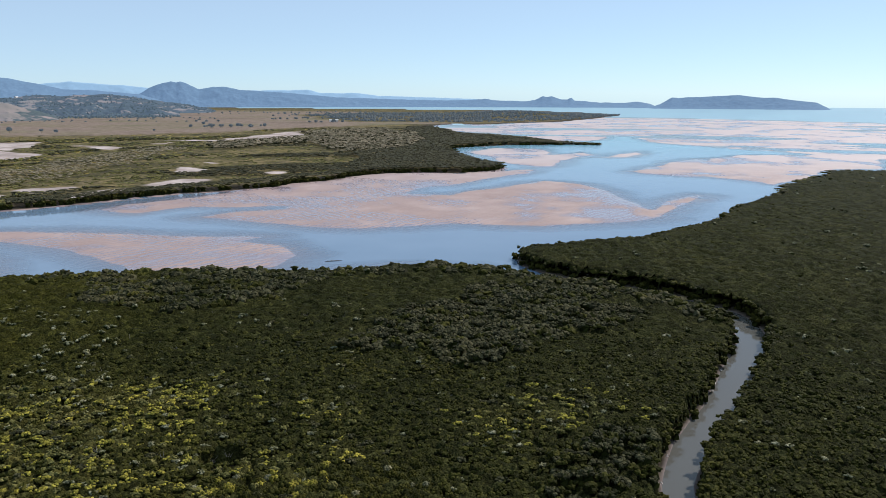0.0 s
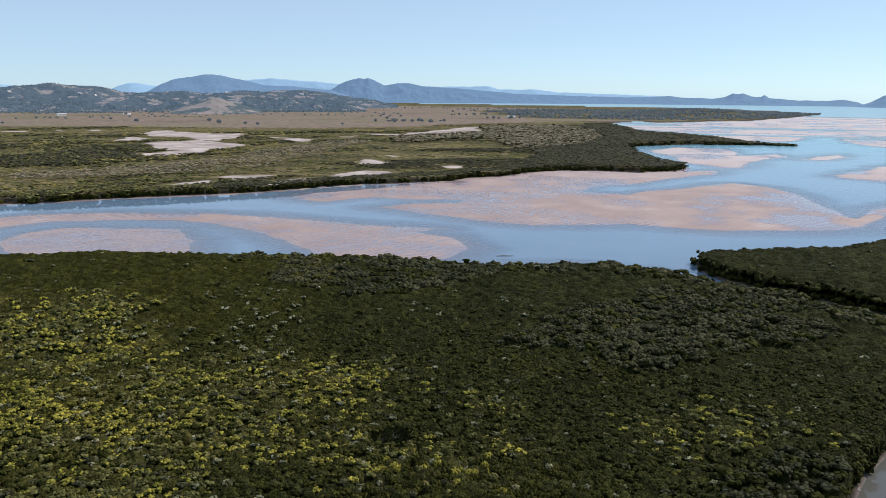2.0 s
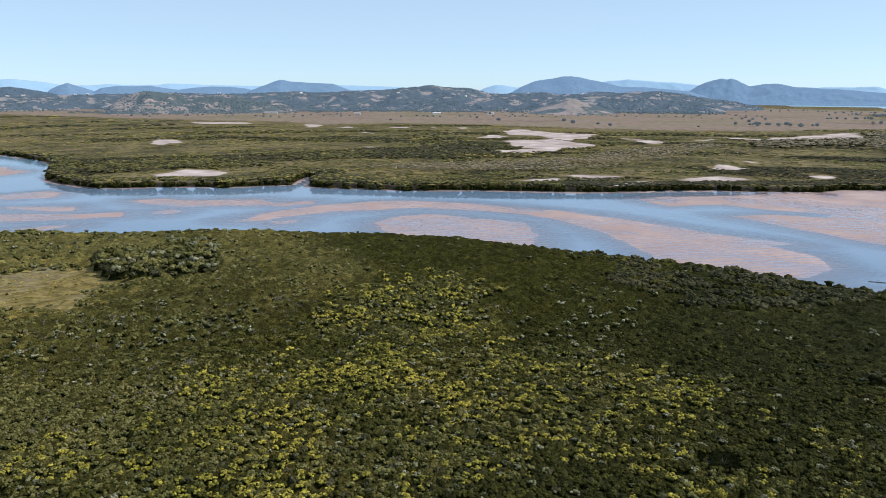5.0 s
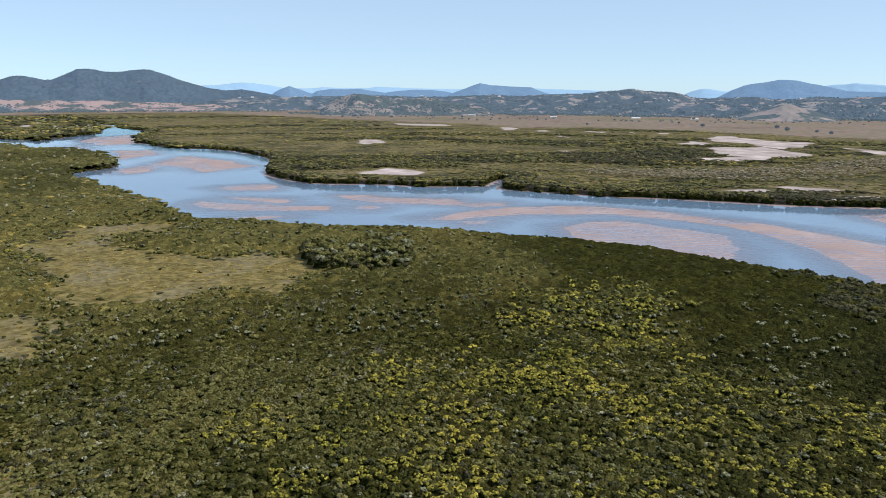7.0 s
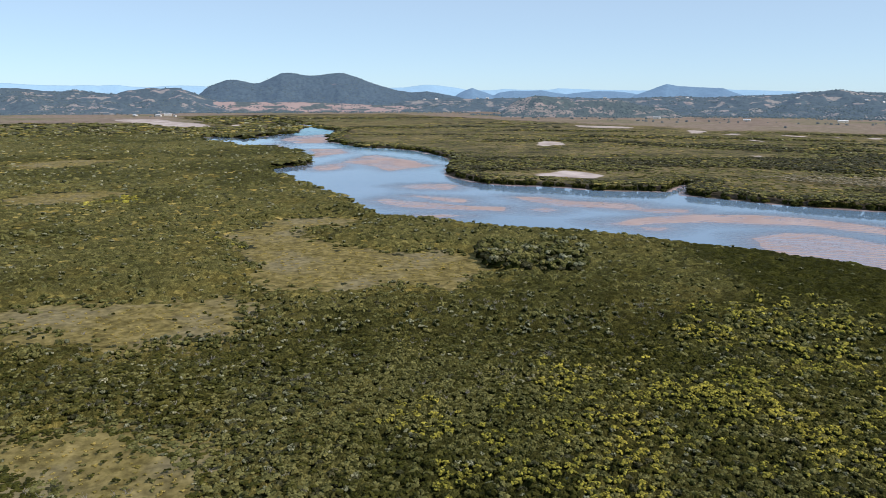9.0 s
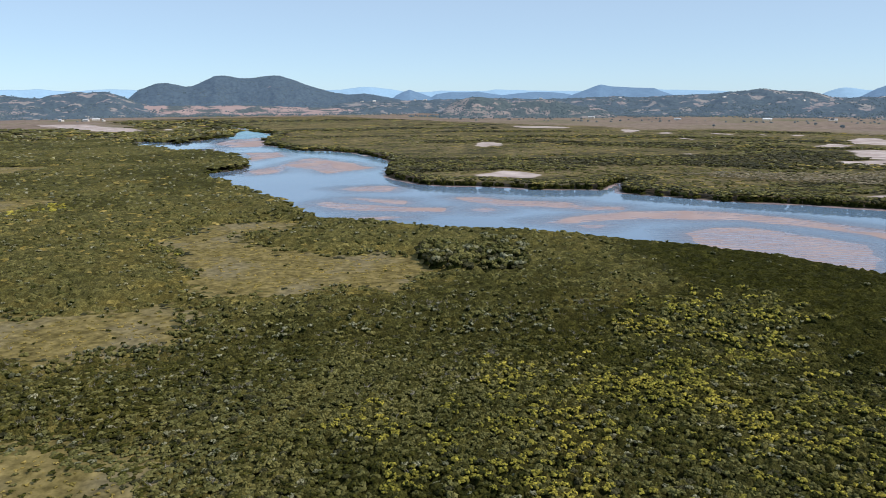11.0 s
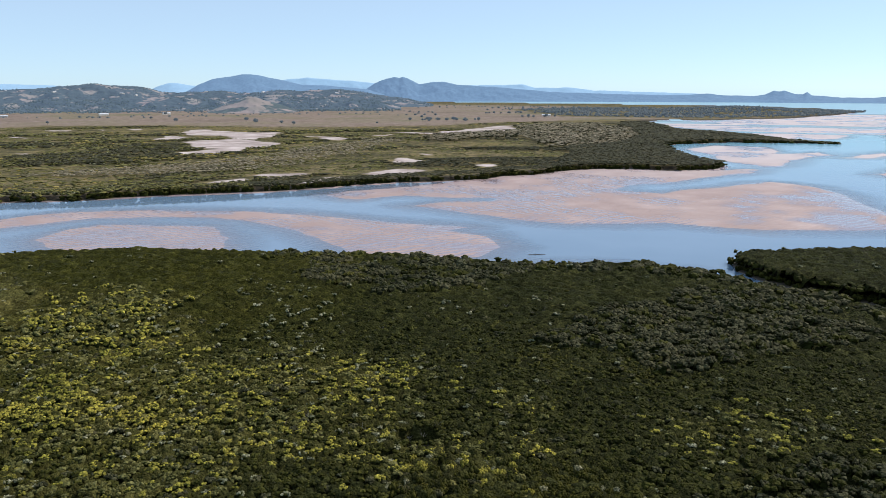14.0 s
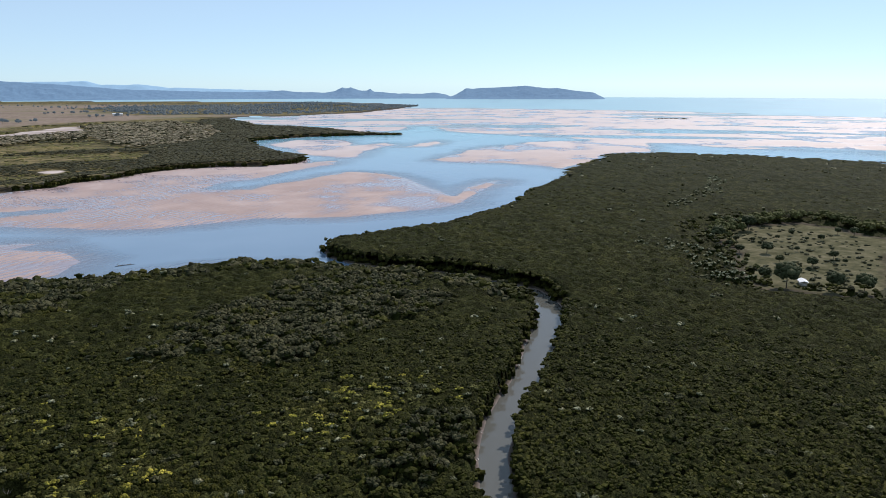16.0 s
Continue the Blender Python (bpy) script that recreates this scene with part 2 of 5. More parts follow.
# where yellow crowns gather: share of the trees, outline
YELLOWS = [
    (0.85, [(-152, 119), (-153, 130), (-151, 142), (-140, 143), (-123, 140), (-118, 131), (-124, 124), (-132, 118), (-139, 113)]),
    (0.36, [(-194, 173), (-209, 195), (-205, 219), (-178, 215), (-152, 205), (-134, 191), (-128, 173), (-136, 159), (-155, 155), (-168, 143), (-180, 134)]),
    (0.30, [(-176, 94), (-167, 124), (-140, 151), (-117, 174), (-98, 178), (-81, 185), (-63, 147), (-86, 102), (-108, 65), (-122, 46), (-156, 49), (-160, 53), (-143, 65), (-148, 79)]),
    (0.26, [(-102, 161), (-96, 175), (-80, 181), (-56, 176), (-39, 156), (-29, 131), (-43, 128), (-85, 132)]),
    (0.40, [(-36, 165), (-25, 162), (-25, 147), (-33, 150)]),
    (0.14, [(3, 168), (25, 166), (40, 163), (26, 157), (7, 159)]),
    (0.95, [(-129, 46), (-130, 51), (-125, 55), (-119, 51), (-122, 46)]),
    (0.30, [(-420, 40), (-415, 62), (-395, 66), (-385, 40), (-400, 28)]),
    (0.30, [(-592, -60), (-600, -20), (-570, -10), (-556, -48)]),
]
SAGE_STAND = [(-198, 37), (-214, 66), (-210, 95), (-185, 133), (-145, 115), (-103, 85), (-123, 27), (-155, 29)]
PALE_STAND = [(-153, 246), (-135, 251), (-102, 226), (-81, 184), (-98, 179), (-110, 173)]
SCRUB = [(-489, 650), (-477, 689), (-451, 771), (-464, 895), (-447, 981), (-437, 1072), (-411, 1101), (-383, 1042), (-372, 940), (-367, 828), (-366, 763), (-358, 691), (-395, 636), (-440, 584), (-495, 547), (-547, 533), (-545, 581)]
HEATH = [(-370, 1144), (-361, 1257), (-320, 1267), (-315, 1570), (-241, 1631), (-183, 1719), (-73, 1515), (-43, 1255), (-70, 1089), (-97, 1022), (-148, 993), (-184, 1071), (-226, 1189), (-288, 1167), (-309, 1076), (-335, 1052)]
HEADLAND = [(-284, 2149), (-147, 2143), (-3, 2115), (168, 2148), (399, 2344), (640, 2860), (500, 3050), (300, 3150), (-334, 3100), (-560, 2800)]


def banded(x, y):
    """Long bands across the far marsh, 0 to 1: open ground to dense shrubs."""
    r, a = np.hypot(x, y), np.arctan2(-x, y)
    return fbm(a * 300 + 0.25 * r, r, 90, 63, 4)


def along(x, y, line):
    """Distance to an open line."""
    best = np.full(x.shape, 1e12)
    for (ax, ay), (bx, by) in zip(line, line[1:]):
        dx, dy = bx - ax, by - ay
        t = np.clip(((x - ax) * dx + (y - ay) * dy) / (dx * dx + dy * dy), 0, 1)
        best = np.minimum(best, (x - ax - t * dx) ** 2 + (y - ay - t * dy) ** 2)
    return np.sqrt(best)


def warp(x, y, amount):
    far = np.clip(np.hypot(x, y) / 400, 0.6, 5)
    return (x + amount * far * (fbm(x, y, 38, 5) - 0.5) * 2, y + amount * far * (fbm(x, y, 38, 9) - 0.5) * 2)


def land_at(x, y):
    wx, wy = warp(x, y, 4.0)
    return np.maximum.reduce([signed(wx, wy, p) for p in LANDS.values()])


def marsh_at(x, y):
    wx, wy = warp(x, y, 6.0)
    wx, wy = wx + 22 * (fbm(x, y, 16, 15) - 0.5), wy + 22 * (fbm(x, y, 16, 19) - 0.5)
    return np.maximum.reduce([signed(wx, wy, p) for p in MARSHES])


def sand_at(x, y):
    wx, wy = warp(x, y, 5.0)
    s = np.maximum.reduce([signed(wx, wy, p) for p in BARS] + [np.minimum(signed(wx, wy, p), 1.0) for p in WET_BARS])
    f = signed(wx, wy, FLATS)
    r, a = np.hypot(x, y), np.arctan2(-x, y)
    streak = (fbm(a * 240 + r * 0.1, r, 70, 31, 5) - 0.40) * 150
    return np.maximum(s, np.minimum(f, streak))

# ---- materials ----
def material(name):
    m = bpy.data.materials.new(name)
    m.use_nodes = True
    return m, m.node_tree.nodes, m.node_tree.links, m.node_tree.nodes["Principled BSDF"]


def noise_node(n, l, scale, detail=4.0, rough=0.55, coord=None, distort=0.0):
    t = n.new("ShaderNodeTexNoise")
    t.inputs["Scale"].default_value, t.inputs["Detail"].default_value = scale, detail
    t.inputs["Roughness"].default_value, t.inputs["Distortion"].default_value = rough, distort
    if coord is None:
        coord = n.new("ShaderNodeNewGeometry").outputs["Position"]
    l.new(coord, t.inputs["Vector"])
    return t.outputs["Fac"]


def ramp_node(n, l, fac, stops):
    r = n.new("ShaderNodeValToRGB")
    e = r.color_ramp.elements
    while len(e) < len(stops):
        e.new(0.5)
    for el, (p, c) in zip(e, stops):
        el.position, el.color = p, (*c, 1.0) if len(c) == 3 else c
    l.new(fac, r.inputs["Fac"])
    return r.outputs["Color"]


def mix_node(n, l, fac, a, b, mode="MIX"):
    m = n.new("ShaderNodeMix")
    m.data_type, m.blend_type = "RGBA", mode
    for value, socket in ((fac, m.inputs[0]), (a, m.inputs[6]), (b, m.inputs[7])):
        if isinstance(value, (int, float)):
            socket.default_value = value
        elif isinstance(value, tuple):
            socket.default_value = (*value, 1.0)
        else:
            l.new(value, socket)
    return m.outputs[2]


def math_node(n, l, op, a, b=None, c=None):
    m = n.new("ShaderNodeMath")
    m.operation = op
    for k, value in enumerate((a, b, c)):
        if value is None:
            continue
        if isinstance(value, (int, float)):
            m.inputs[k].default_value = value
        else:
            l.new(value, m.inputs[k])
    return m.outputs[0]


def range_node(n, l, v, a, b, c=0.0, d=1.0):
    m = n.new("ShaderNodeMapRange")
    l.new(v, m.inputs["Value"])
    for key, value in (("From Min", a), ("From Max", b), ("To Min", c), ("To Max", d)):
        m.inputs[key].default_value = value
    return m.outputs["Result"]


def bump_node(n, l, bsdf, height, strength, distance):
    b = n.new("ShaderNodeBump")
    b.inputs["Strength"].default_value, b.inputs["Distance"].default_value = strength, distance
    l.new(height, b.inputs["Height"])
    l.new(b.outputs["Normal"], bsdf.inputs["Normal"])


def attr(n, name):
    a = n.new("ShaderNodeAttribute")
    a.attribute_name = name
    return a.outputs["Fac"]


def leaf_material(name, dark, mid, light, patch=0.05, rough=0.65, mixed=0.0, air_haze=0.0):
    """Foliage: a tone for each leaf clump, and slow drifts from tree to tree."""
    m, n, l, p = material(name)
    geo = n.new("ShaderNodeNewGeometry")
    stops = [(0.0, dark), (0.45, mid), (1.0, light)]
    if mixed:
        stops = [(0.0, (0.024, 0.028, 0.007)), (mixed, (0.040, 0.044, 0.012)), (mixed + 0.06, dark), (0.75, mid), (1.0, light)]
    tone = ramp_node(n, l, geo.outputs["Random Per Island"], stops)
    drift = ramp_node(n, l, noise_node(n, l, patch, 5.0), [(0.3, (0.62, 0.66, 0.6)), (0.52, (1.0, 1.0, 1.0)), (0.72, (1.25, 1.16, 1.05))])
    fine = ramp_node(n, l, noise_node(n, l, 2.2, 3.0), [(0.3, (0.7, 0.7, 0.7)), (0.7, (1.2, 1.2, 1.2))])
    c = mix_node(n, l, 1.0, mix_node(n, l, 1.0, tone, drift, "MULTIPLY"), fine, "MULTIPLY")
    l.new(c, p.inputs["Base Color"])
    bump_node(n, l, p, noise_node(n, l, 2.6, 3.0, 0.6), 0.75, 0.35)
    p.inputs["Roughness"].default_value = rough
    p.inputs["Specular IOR Level"].default_value = 0.035
    # distance haze painted on the leaves as a faint blue emission
    if air_haze:
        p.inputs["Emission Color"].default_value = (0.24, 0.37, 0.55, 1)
        p.inputs["Emission Strength"].default_value = air_haze
    return m


def plain_material(name, a, b, scale, rough=0.8, metal=0.0, spec=0.4):
    m, n, l, p = material(name)
    l.new(ramp_node(n, l, noise_node(n, l, scale, 5.0), [(0.3, a), (0.7, b)]), p.inputs["Base Color"])
    p.inputs["Roughness"].default_value, p.inputs["Metallic"].default_value = rough, metal
    p.inputs["Specular IOR Level"].default_value = spec
    return m


def ground_material():
    m, n, l, p = material("ground_cover")
    sand, land, pan = attr(n, "sand"), attr(n, "land"), attr(n, "pan")
    plain, marsh, clear = attr(n, "plain"), attr(n, "marsh"), attr(n, "clear")
    pos = n.new("ShaderNodeNewGeometry").outputs["Position"]
    mid, fine = noise_node(n, l, 0.03, 5), noise_node(n, l, 0.35, 4)
    # rippled sand, with water standing in the troughs
    wave = n.new("ShaderNodeTexWave")
    wave.wave_type, wave.bands_direction = "BANDS", "Y"
    turn = n.new("ShaderNodeMapping")
    turn.inputs["Rotation"].default_value = (0, 0, radians(-52))
    l.new(pos, turn.inputs["Vector"])
    l.new(turn.outputs["Vector"], wave.inputs["Vector"])
    wave.inputs["Scale"].default_value, wave.inputs["Distortion"].default_value = 0.062, 7.0
    wave.inputs["Detail"].default_value, wave.inputs["Detail Scale"].default_value = 2.0, 1.2
    rip = wave.outputs["Fac"]
    dry = ramp_node(n, l, mid, [(0.3, (0.272, 0.190, 0.168)), (0.55, (0.332, 0.242, 0.216)), (0.75, (0.405, 0.312, 0.286))])
    wet = ramp_node(n, l, fine, [(0.3, (0.215, 0.17, 0.185)), (0.7, (0.285, 0.222, 0.232))])
    sep = n.new("ShaderNodeSeparateXYZ")
    l.new(pos, sep.inputs[0])
    bay = range_node(n, l, sep.outputs["Y"], 640.0, 950.0)
    swell = math_node(n, l, "MULTIPLY", range_node(n, l, noise_node(n, l, 0.02, 3), 0.42, 0.62, 4.0, 26.0), math_node(n, l, "MULTIPLY", math_node(n, l, "SUBTRACT", 1.0, bay), range_node(n, l, sep.outputs["X"], 60.0, -30.0, 0.12, 1.0)))
    sheet = math_node(n, l, "MULTIPLY", math_node(n, l, "MULTIPLY", math_node(n, l, "SUBTRACT", noise_node(n, l, 0.009, 7, 0.62), 0.5), 36.0), bay)
    height = math_node(n, l, "ADD", math_node(n, l, "ADD", math_node(n, l, "MULTIPLY", math_node(n, l, "SUBTRACT", rip, 0.5), swell), sheet), math_node(n, l, "MULTIPLY", math_node(n, l, "SUBTRACT", mid, 0.5), 24.0))
    dryness = range_node(n, l, math_node(n, l, "ADD", math_node(n, l, "ADD", math_node(n, l, "MINIMUM", sand, 5.0), math_node(n, l, "MULTIPLY", math_node(n, l, "SUBTRACT", noise_node(n, l, 0.013, 4), 0.50), 55.0)), height), -1.0, 5.5)
    dry = mix_node(n, l, bay, dry, mix_node(n, l, 0.75, dry, (0.50, 0.445, 0.44)))
    sand_c = mix_node(n, l, dryness, wet, dry)
    # mud under the mangroves
    mud = ramp_node(n, l, fine, [(0.3, (0.035, 0.030, 0.022)), (0.7, (0.085, 0.072, 0.052))])
    # low marsh behind the banks: olive, ochre and dull green
    marsh_c = ramp_node(n, l, noise_node(n, l, 0.013, 8, 0.68), [(0.36, (0.048, 0.045, 0.028)), (0.46, (0.094, 0.083, 0.045)), (0.55, (0.150, 0.124, 0.064)), (0.64, (0.134, 0.110, 0.068))])
    marsh_c = mix_node(n, l, 1.0, marsh_c, ramp_node(n, l, noise_node(n, l, 0.055, 7, 0.7), [(0.40, (0.60, 0.66, 0.60)), (0.5, (1.0, 1.0, 1.0)), (0.60, (1.35, 1.3, 1.2))]), "MULTIPLY")
    marsh_f = ramp_node(n, l, fine, [(0.3, (0.6, 0.6, 0.6)), (0.7, (1.3, 1.3, 1.25))])
    marsh_c = mix_node(n, l, 1.0, marsh_c, marsh_f, "MULTIPLY")
    # grazed plain: dry grass, brown and pinkish, greener bands far out
    plain_c = ramp_node(n, l, noise_node(n, l, 0.0035, 6, 0.6), [(0.32, (0.158, 0.126, 0.100)), (0.46, (0.222, 0.174, 0.142)), (0.57, (0.195, 0.164, 0.118)), (0.68, (0.138, 0.138, 0.082))])
    plain_c = mix_node(n, l, 1.0, plain_c, ramp_node(n, l, noise_node(n, l, 0.06, 5), [(0.3, (0.7, 0.7, 0.7)), (0.7, (1.2, 1.2, 1.2))]), "MULTIPLY")
    pan_c = ramp_node(n, l, mid, [(0.3, (0.24, 0.20, 0.18)), (0.55, (0.42, 0.36, 0.335)), (0.72, (0.58, 0.51, 0.48))])
    clear_c = ramp_node(n, l, noise_node(n, l, 0.10, 9, 0.72), [(0.34, (0.034, 0.036, 0.016)), (0.5, (0.088, 0.084, 0.046)), (0.66, (0.150, 0.132, 0.082))])
    gold = ramp_node(n, l, noise_node(n, l, 0.16, 9, 0.72), [(0.34, (0.080, 0.064, 0.022)), (0.5, (0.160, 0.130, 0.050)), (0.66, (0.25, 0.200, 0.085))])
    gold = mix_node(n, l, range_node(n, l, noise_node(n, l, 0.03, 4), 0.48, 0.62, 0.0, 0.6), gold, (0.19, 0.165, 0.105))
    marsh_c = mix_node(n, l, range_node(n, l, marsh, 1.1, 1.7), marsh_c, mix_node(n, l, 1.0, gold, marsh_f, "MULTIPLY"))
    c = mix_node(n, l, range_node(n, l, marsh, 0.2, 0.8), mud, marsh_c)
    c = mix_node(n, l, range_node(n, l, math_node(n, l, "ADD", plain, math_node(n, l, "MULTIPLY", math_node(n, l, "SUBTRACT", mid, 0.5), 160.0)), -20, 40), c, plain_c)
    c = mix_node(n, l, range_node(n, l, math_node(n, l, "ADD", clear, math_node(n, l, "MULTIPLY", math_node(n, l, "SUBTRACT", fine, 0.5), 8.0)), -2, 3), c, clear_c)
    c = mix_node(n, l, range_node(n, l, math_node(n, l, "ADD", pan, math_node(n, l, "MULTIPLY", math_node(n, l, "SUBTRACT", mid, 0.5), 22.0)), -3, 1), c, pan_c)
    c = mix_node(n, l, range_node(n, l, land, -1.5, 1.0), sand_c, c)
    l.new(c, p.inputs["Base Color"])
    wetness = mix_node(n, l, range_node(n, l, land, -1.5, 1.0), mix_node(n, l, dryness, (0.16, 0.16, 0.16), (0.7, 0.7, 0.7)), (0.9, 0.9, 0.9))
    l.new(wetness, p.inputs["Roughness"])
    l.new(range_node(n, l, land, -1.5, 1.0, 0.5, 0.02), p.inputs["Specular IOR Level"])
    relief = math_node(n, l, "ADD", math_node(n, l, "MULTIPLY", rip, 0.35), math_node(n, l, "MULTIPLY", fine, 0.25))
    bump_node(n, l, p, relief, 0.6, 0.5)
    return m


def water_material():
    m, n, l, p = material("tidal_water")
    depth = attr(n, "depth")
    broad, mid = noise_node(n, l, 0.006, 4), noise_node(n, l, 0.05, 3)
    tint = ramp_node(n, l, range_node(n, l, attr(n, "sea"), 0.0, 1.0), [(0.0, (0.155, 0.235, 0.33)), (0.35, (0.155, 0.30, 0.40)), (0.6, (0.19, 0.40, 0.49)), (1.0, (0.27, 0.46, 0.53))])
    tint = mix_node(n, l, range_node(n, l, attr(n, "creek"), 0.0, 1.0), tint, (0.105, 0.108, 0.098))
    tint = mix_node(n, l, 0.35, tint, ramp_node(n, l, broad, [(0.35, (0.6, 0.7, 0.75)), (0.65, (1.3, 1.2, 1.15))]), "MULTIPLY")
    l.new(tint, p.inputs["Base Color"])
    p.inputs["IOR"].default_value = 1.33
    l.new(math_node(n, l, "ADD", range_node(n, l, broad, 0.35, 0.65, 0.03, 0.08), math_node(n, l, "MULTIPLY", attr(n, "sea"), 0.26)), p.inputs["Roughness"])
    d = math_node(n, l, "ADD", depth, math_node(n, l, "MULTIPLY", math_node(n, l, "SUBTRACT", mid, 0.5), 0.35))
    l.new(range_node(n, l, d, 0.0, 0.8, 0.42, 0.94), p.inputs["Alpha"])
    bump_node(n, l, p, noise_node(n, l, 1.4, 3), 0.04, 0.08)
    return m


def hill_material(name, wood, grass, scale, cover, haze_glow=(0, 0, 0), haze_strength=0.0, soil=None, relief=6.0, mottle=0.42):
    """Hillside of woodland and paddock. cover: how much of it is wooded, 0 to 1. Optional blue emission paints air
    haze.
    """
    m, n, l, p = material(name)
    fine = noise_node(n, l, 0.06, 5, 0.65)
    woods = mix_node(n, l, 1.0, wood, ramp_node(n, l, fine, [(0.35, (1 - mottle, 1 - mottle, 1 - mottle)), (0.65, (1 + 0.8 * mottle, 1 + 0.8 * mottle, 1 + 0.7 * mottle))]), "MULTIPLY")
    g = ramp_node(n, l, noise_node(n, l, 0.012, 4), [(0.35, grass), (0.65, soil or grass)])
    patch = noise_node(n, l, scale, 5, 0.6)
    c = mix_node(n, l, range_node(n, l, patch, 0.62 - 0.4 * cover - 0.02, 0.62 - 0.4 * cover + 0.02), g, woods)
    l.new(c, p.inputs["Base Color"])
    p.inputs["Roughness"].default_value = 0.95
    p.inputs["Specular IOR Level"].default_value = 0.05
    if haze_strength:
        p.inputs["Emission Color"].default_value = (*haze_glow, 1)
        p.inputs["Emission Strength"].default_value = haze_strength
    bump_node(n, l, p, fine, 0.5, relief)
    return m


def canopy_material():
    """Closed canopy: green by the kind of mangrove that fills the stand, speckled leaf by leaf."""
    m, n, l, p = material("mangrove_canopy")
    grain = noise_node(n, l, 1.5, 4.0, 0.65)
    drift = noise_node(n, l, 0.045, 5.0)
    dark = ramp_node(n, l, grain, [(0.34, (0.0114, 0.0127, 0.0022)), (0.52, (0.0318, 0.0335, 0.0068)), (0.68, (0.064, 0.063, 0.0145))])
    # deep stand's own dark green, its blue raised slightly to paint in haze
    deep = ramp_node(n, l, grain, [(0.34, (0.0088, 0.0106, 0.0034)), (0.52, (0.0225, 0.0256, 0.0084)), (0.68, (0.045, 0.049, 0.018))])
    olive = ramp_node(n, l, grain, [(0.34, (0.050, 0.047, 0.015)), (0.52, (0.116, 0.108, 0.036)), (0.68, (0.200, 0.182, 0.068))])
    ochre = ramp_node(n, l, grain, [(0.3, (0.075, 0.062, 0.016)), (0.7, (0.19, 0.158, 0.048))])
    olive = mix_node(n, l, range_node(n, l, noise_node(n, l, 0.02, 6, 0.65), 0.50, 0.62, 0.0, 0.7), olive, ochre)
    crowns = n.new("ShaderNodeTexVoronoi")
    crowns.inputs["Scale"].default_value = 0.42
    l.new(n.new("ShaderNodeNewGeometry").outputs["Position"], crowns.inputs["Vector"])
    each = n.new("ShaderNodeSeparateColor")
    l.new(crowns.outputs["Color"], each.inputs[0])
    tree_tone = ramp_node(n, l, each.outputs[0], [(0.0, (0.62, 0.62, 0.6)), (0.6, (1.0, 1.0, 1.0)), (0.85, (1.3, 1.28, 1.25)), (1.0, (1.75, 1.7, 1.75))])
    c = mix_node(n, l, attr(n, "deep"), dark, deep)
    c = mix_node(n, l, attr(n, "olive"), c, olive)
    c = mix_node(n, l, math_node(n, l, "MULTIPLY", attr(n, "gold"), range_node(n, l, noise_node(n, l, 0.12, 5, 0.65), 0.40, 0.58)), c, ochre)
    c = mix_node(n, l, 1.0, c, ramp_node(n, l, drift, [(0.3, (0.72, 0.75, 0.7)), (0.52, (1.0, 1.0, 1.0)), (0.72, (1.22, 1.15, 1.05))]), "MULTIPLY")
    c = mix_node(n, l, 1.0, c, tree_tone, "MULTIPLY")
    l.new(c, p.inputs["Base Color"])
    p.inputs["Roughness"].default_value, p.inputs["Specular IOR Level"].default_value = 0.8, 0.028
    bump_node(n, l, p, noise_node(n, l, 1.9, 3.0, 0.6), 1.0, 0.7)
    return m


CANOPY = canopy_material()
# darkened leaf green for crown cores, painting the shade in gaps between clumps
CORE_SHADE = plain_material("crown_core_shade", (0.016, 0.020, 0.005), (0.032, 0.037, 0.009), 0.9, spec=0.03)
GROUND, WATER = ground_material(), water_material()
LEAF = {
    "dark": leaf_material("mangrove_leaf_dark", (0.0188, 0.0197, 0.0038), (0.0385, 0.0395, 0.0078), (0.071, 0.069, 0.015)),
    "deep": leaf_material("mangrove_leaf_deep", (0.0135, 0.015, 0.0030), (0.0295, 0.031, 0.006), (0.054, 0.0545, 0.0115)),
    # far-shore version of the dark leaves, paler and greyer to paint in haze
    "distant": leaf_material("mangrove_leaf_hazed", (0.034, 0.034, 0.018), (0.049, 0.047, 0.025), (0.068, 0.064, 0.035)),
    "olive": leaf_material("mangrove_leaf_olive", (0.054, 0.053, 0.016), (0.107, 0.103, 0.034), (0.170, 0.161, 0.058)),
    "yellow": leaf_material("mangrove_leaf_yellow", (0.124, 0.113, 0.023), (0.240, 0.215, 0.038), (0.390, 0.346, 0.061), mixed=0.12),
    "sage": leaf_material("mangrove_leaf_sage", (0.050, 0.049, 0.015), (0.098, 0.095, 0.031), (0.165, 0.156, 0.056)),
    "grey": leaf_material("mangrove_leaf_grey", (0.021, 0.0215, 0.010), (0.044, 0.0435, 0.020), (0.084, 0.081, 0.042)),
    "pale": leaf_material("mangrove_leaf_pale", (0.105, 0.107, 0.062), (0.19, 0.19, 0.115), (0.33, 0.32, 0.21), mixed=0.15),
    "tan": leaf_material("marsh_tuft", (0.145, 0.112, 0.030), (0.235, 0.185, 0.050), (0.33, 0.262, 0.085)),
    "scrub": leaf_material("scrub_leaf", (0.125, 0.108, 0.070), (0.210, 0.182, 0.122), (0.31, 0.27, 0.19)),
    "belt": leaf_material("belt_leaf", (0.040, 0.044, 0.014), (0.080, 0.084, 0.030), (0.135, 0.135, 0.055)),
    "gum": leaf_material("gum_leaf", (0.020, 0.026, 0.012), (0.042, 0.050, 0.024), (0.075, 0.082, 0.042)),
}
BARK = plain_material("bark", (0.07, 0.055, 0.04), (0.17, 0.14, 0.11), 3.0)
DEADWOOD = plain_material("weathered_branch", (0.15, 0.135, 0.115), (0.30, 0.275, 0.24), 4.0)
ROOFING = plain_material("painted_roof", (0.50, 0.52, 0.54), (0.68, 0.69, 0.70), 0.8, 0.55)
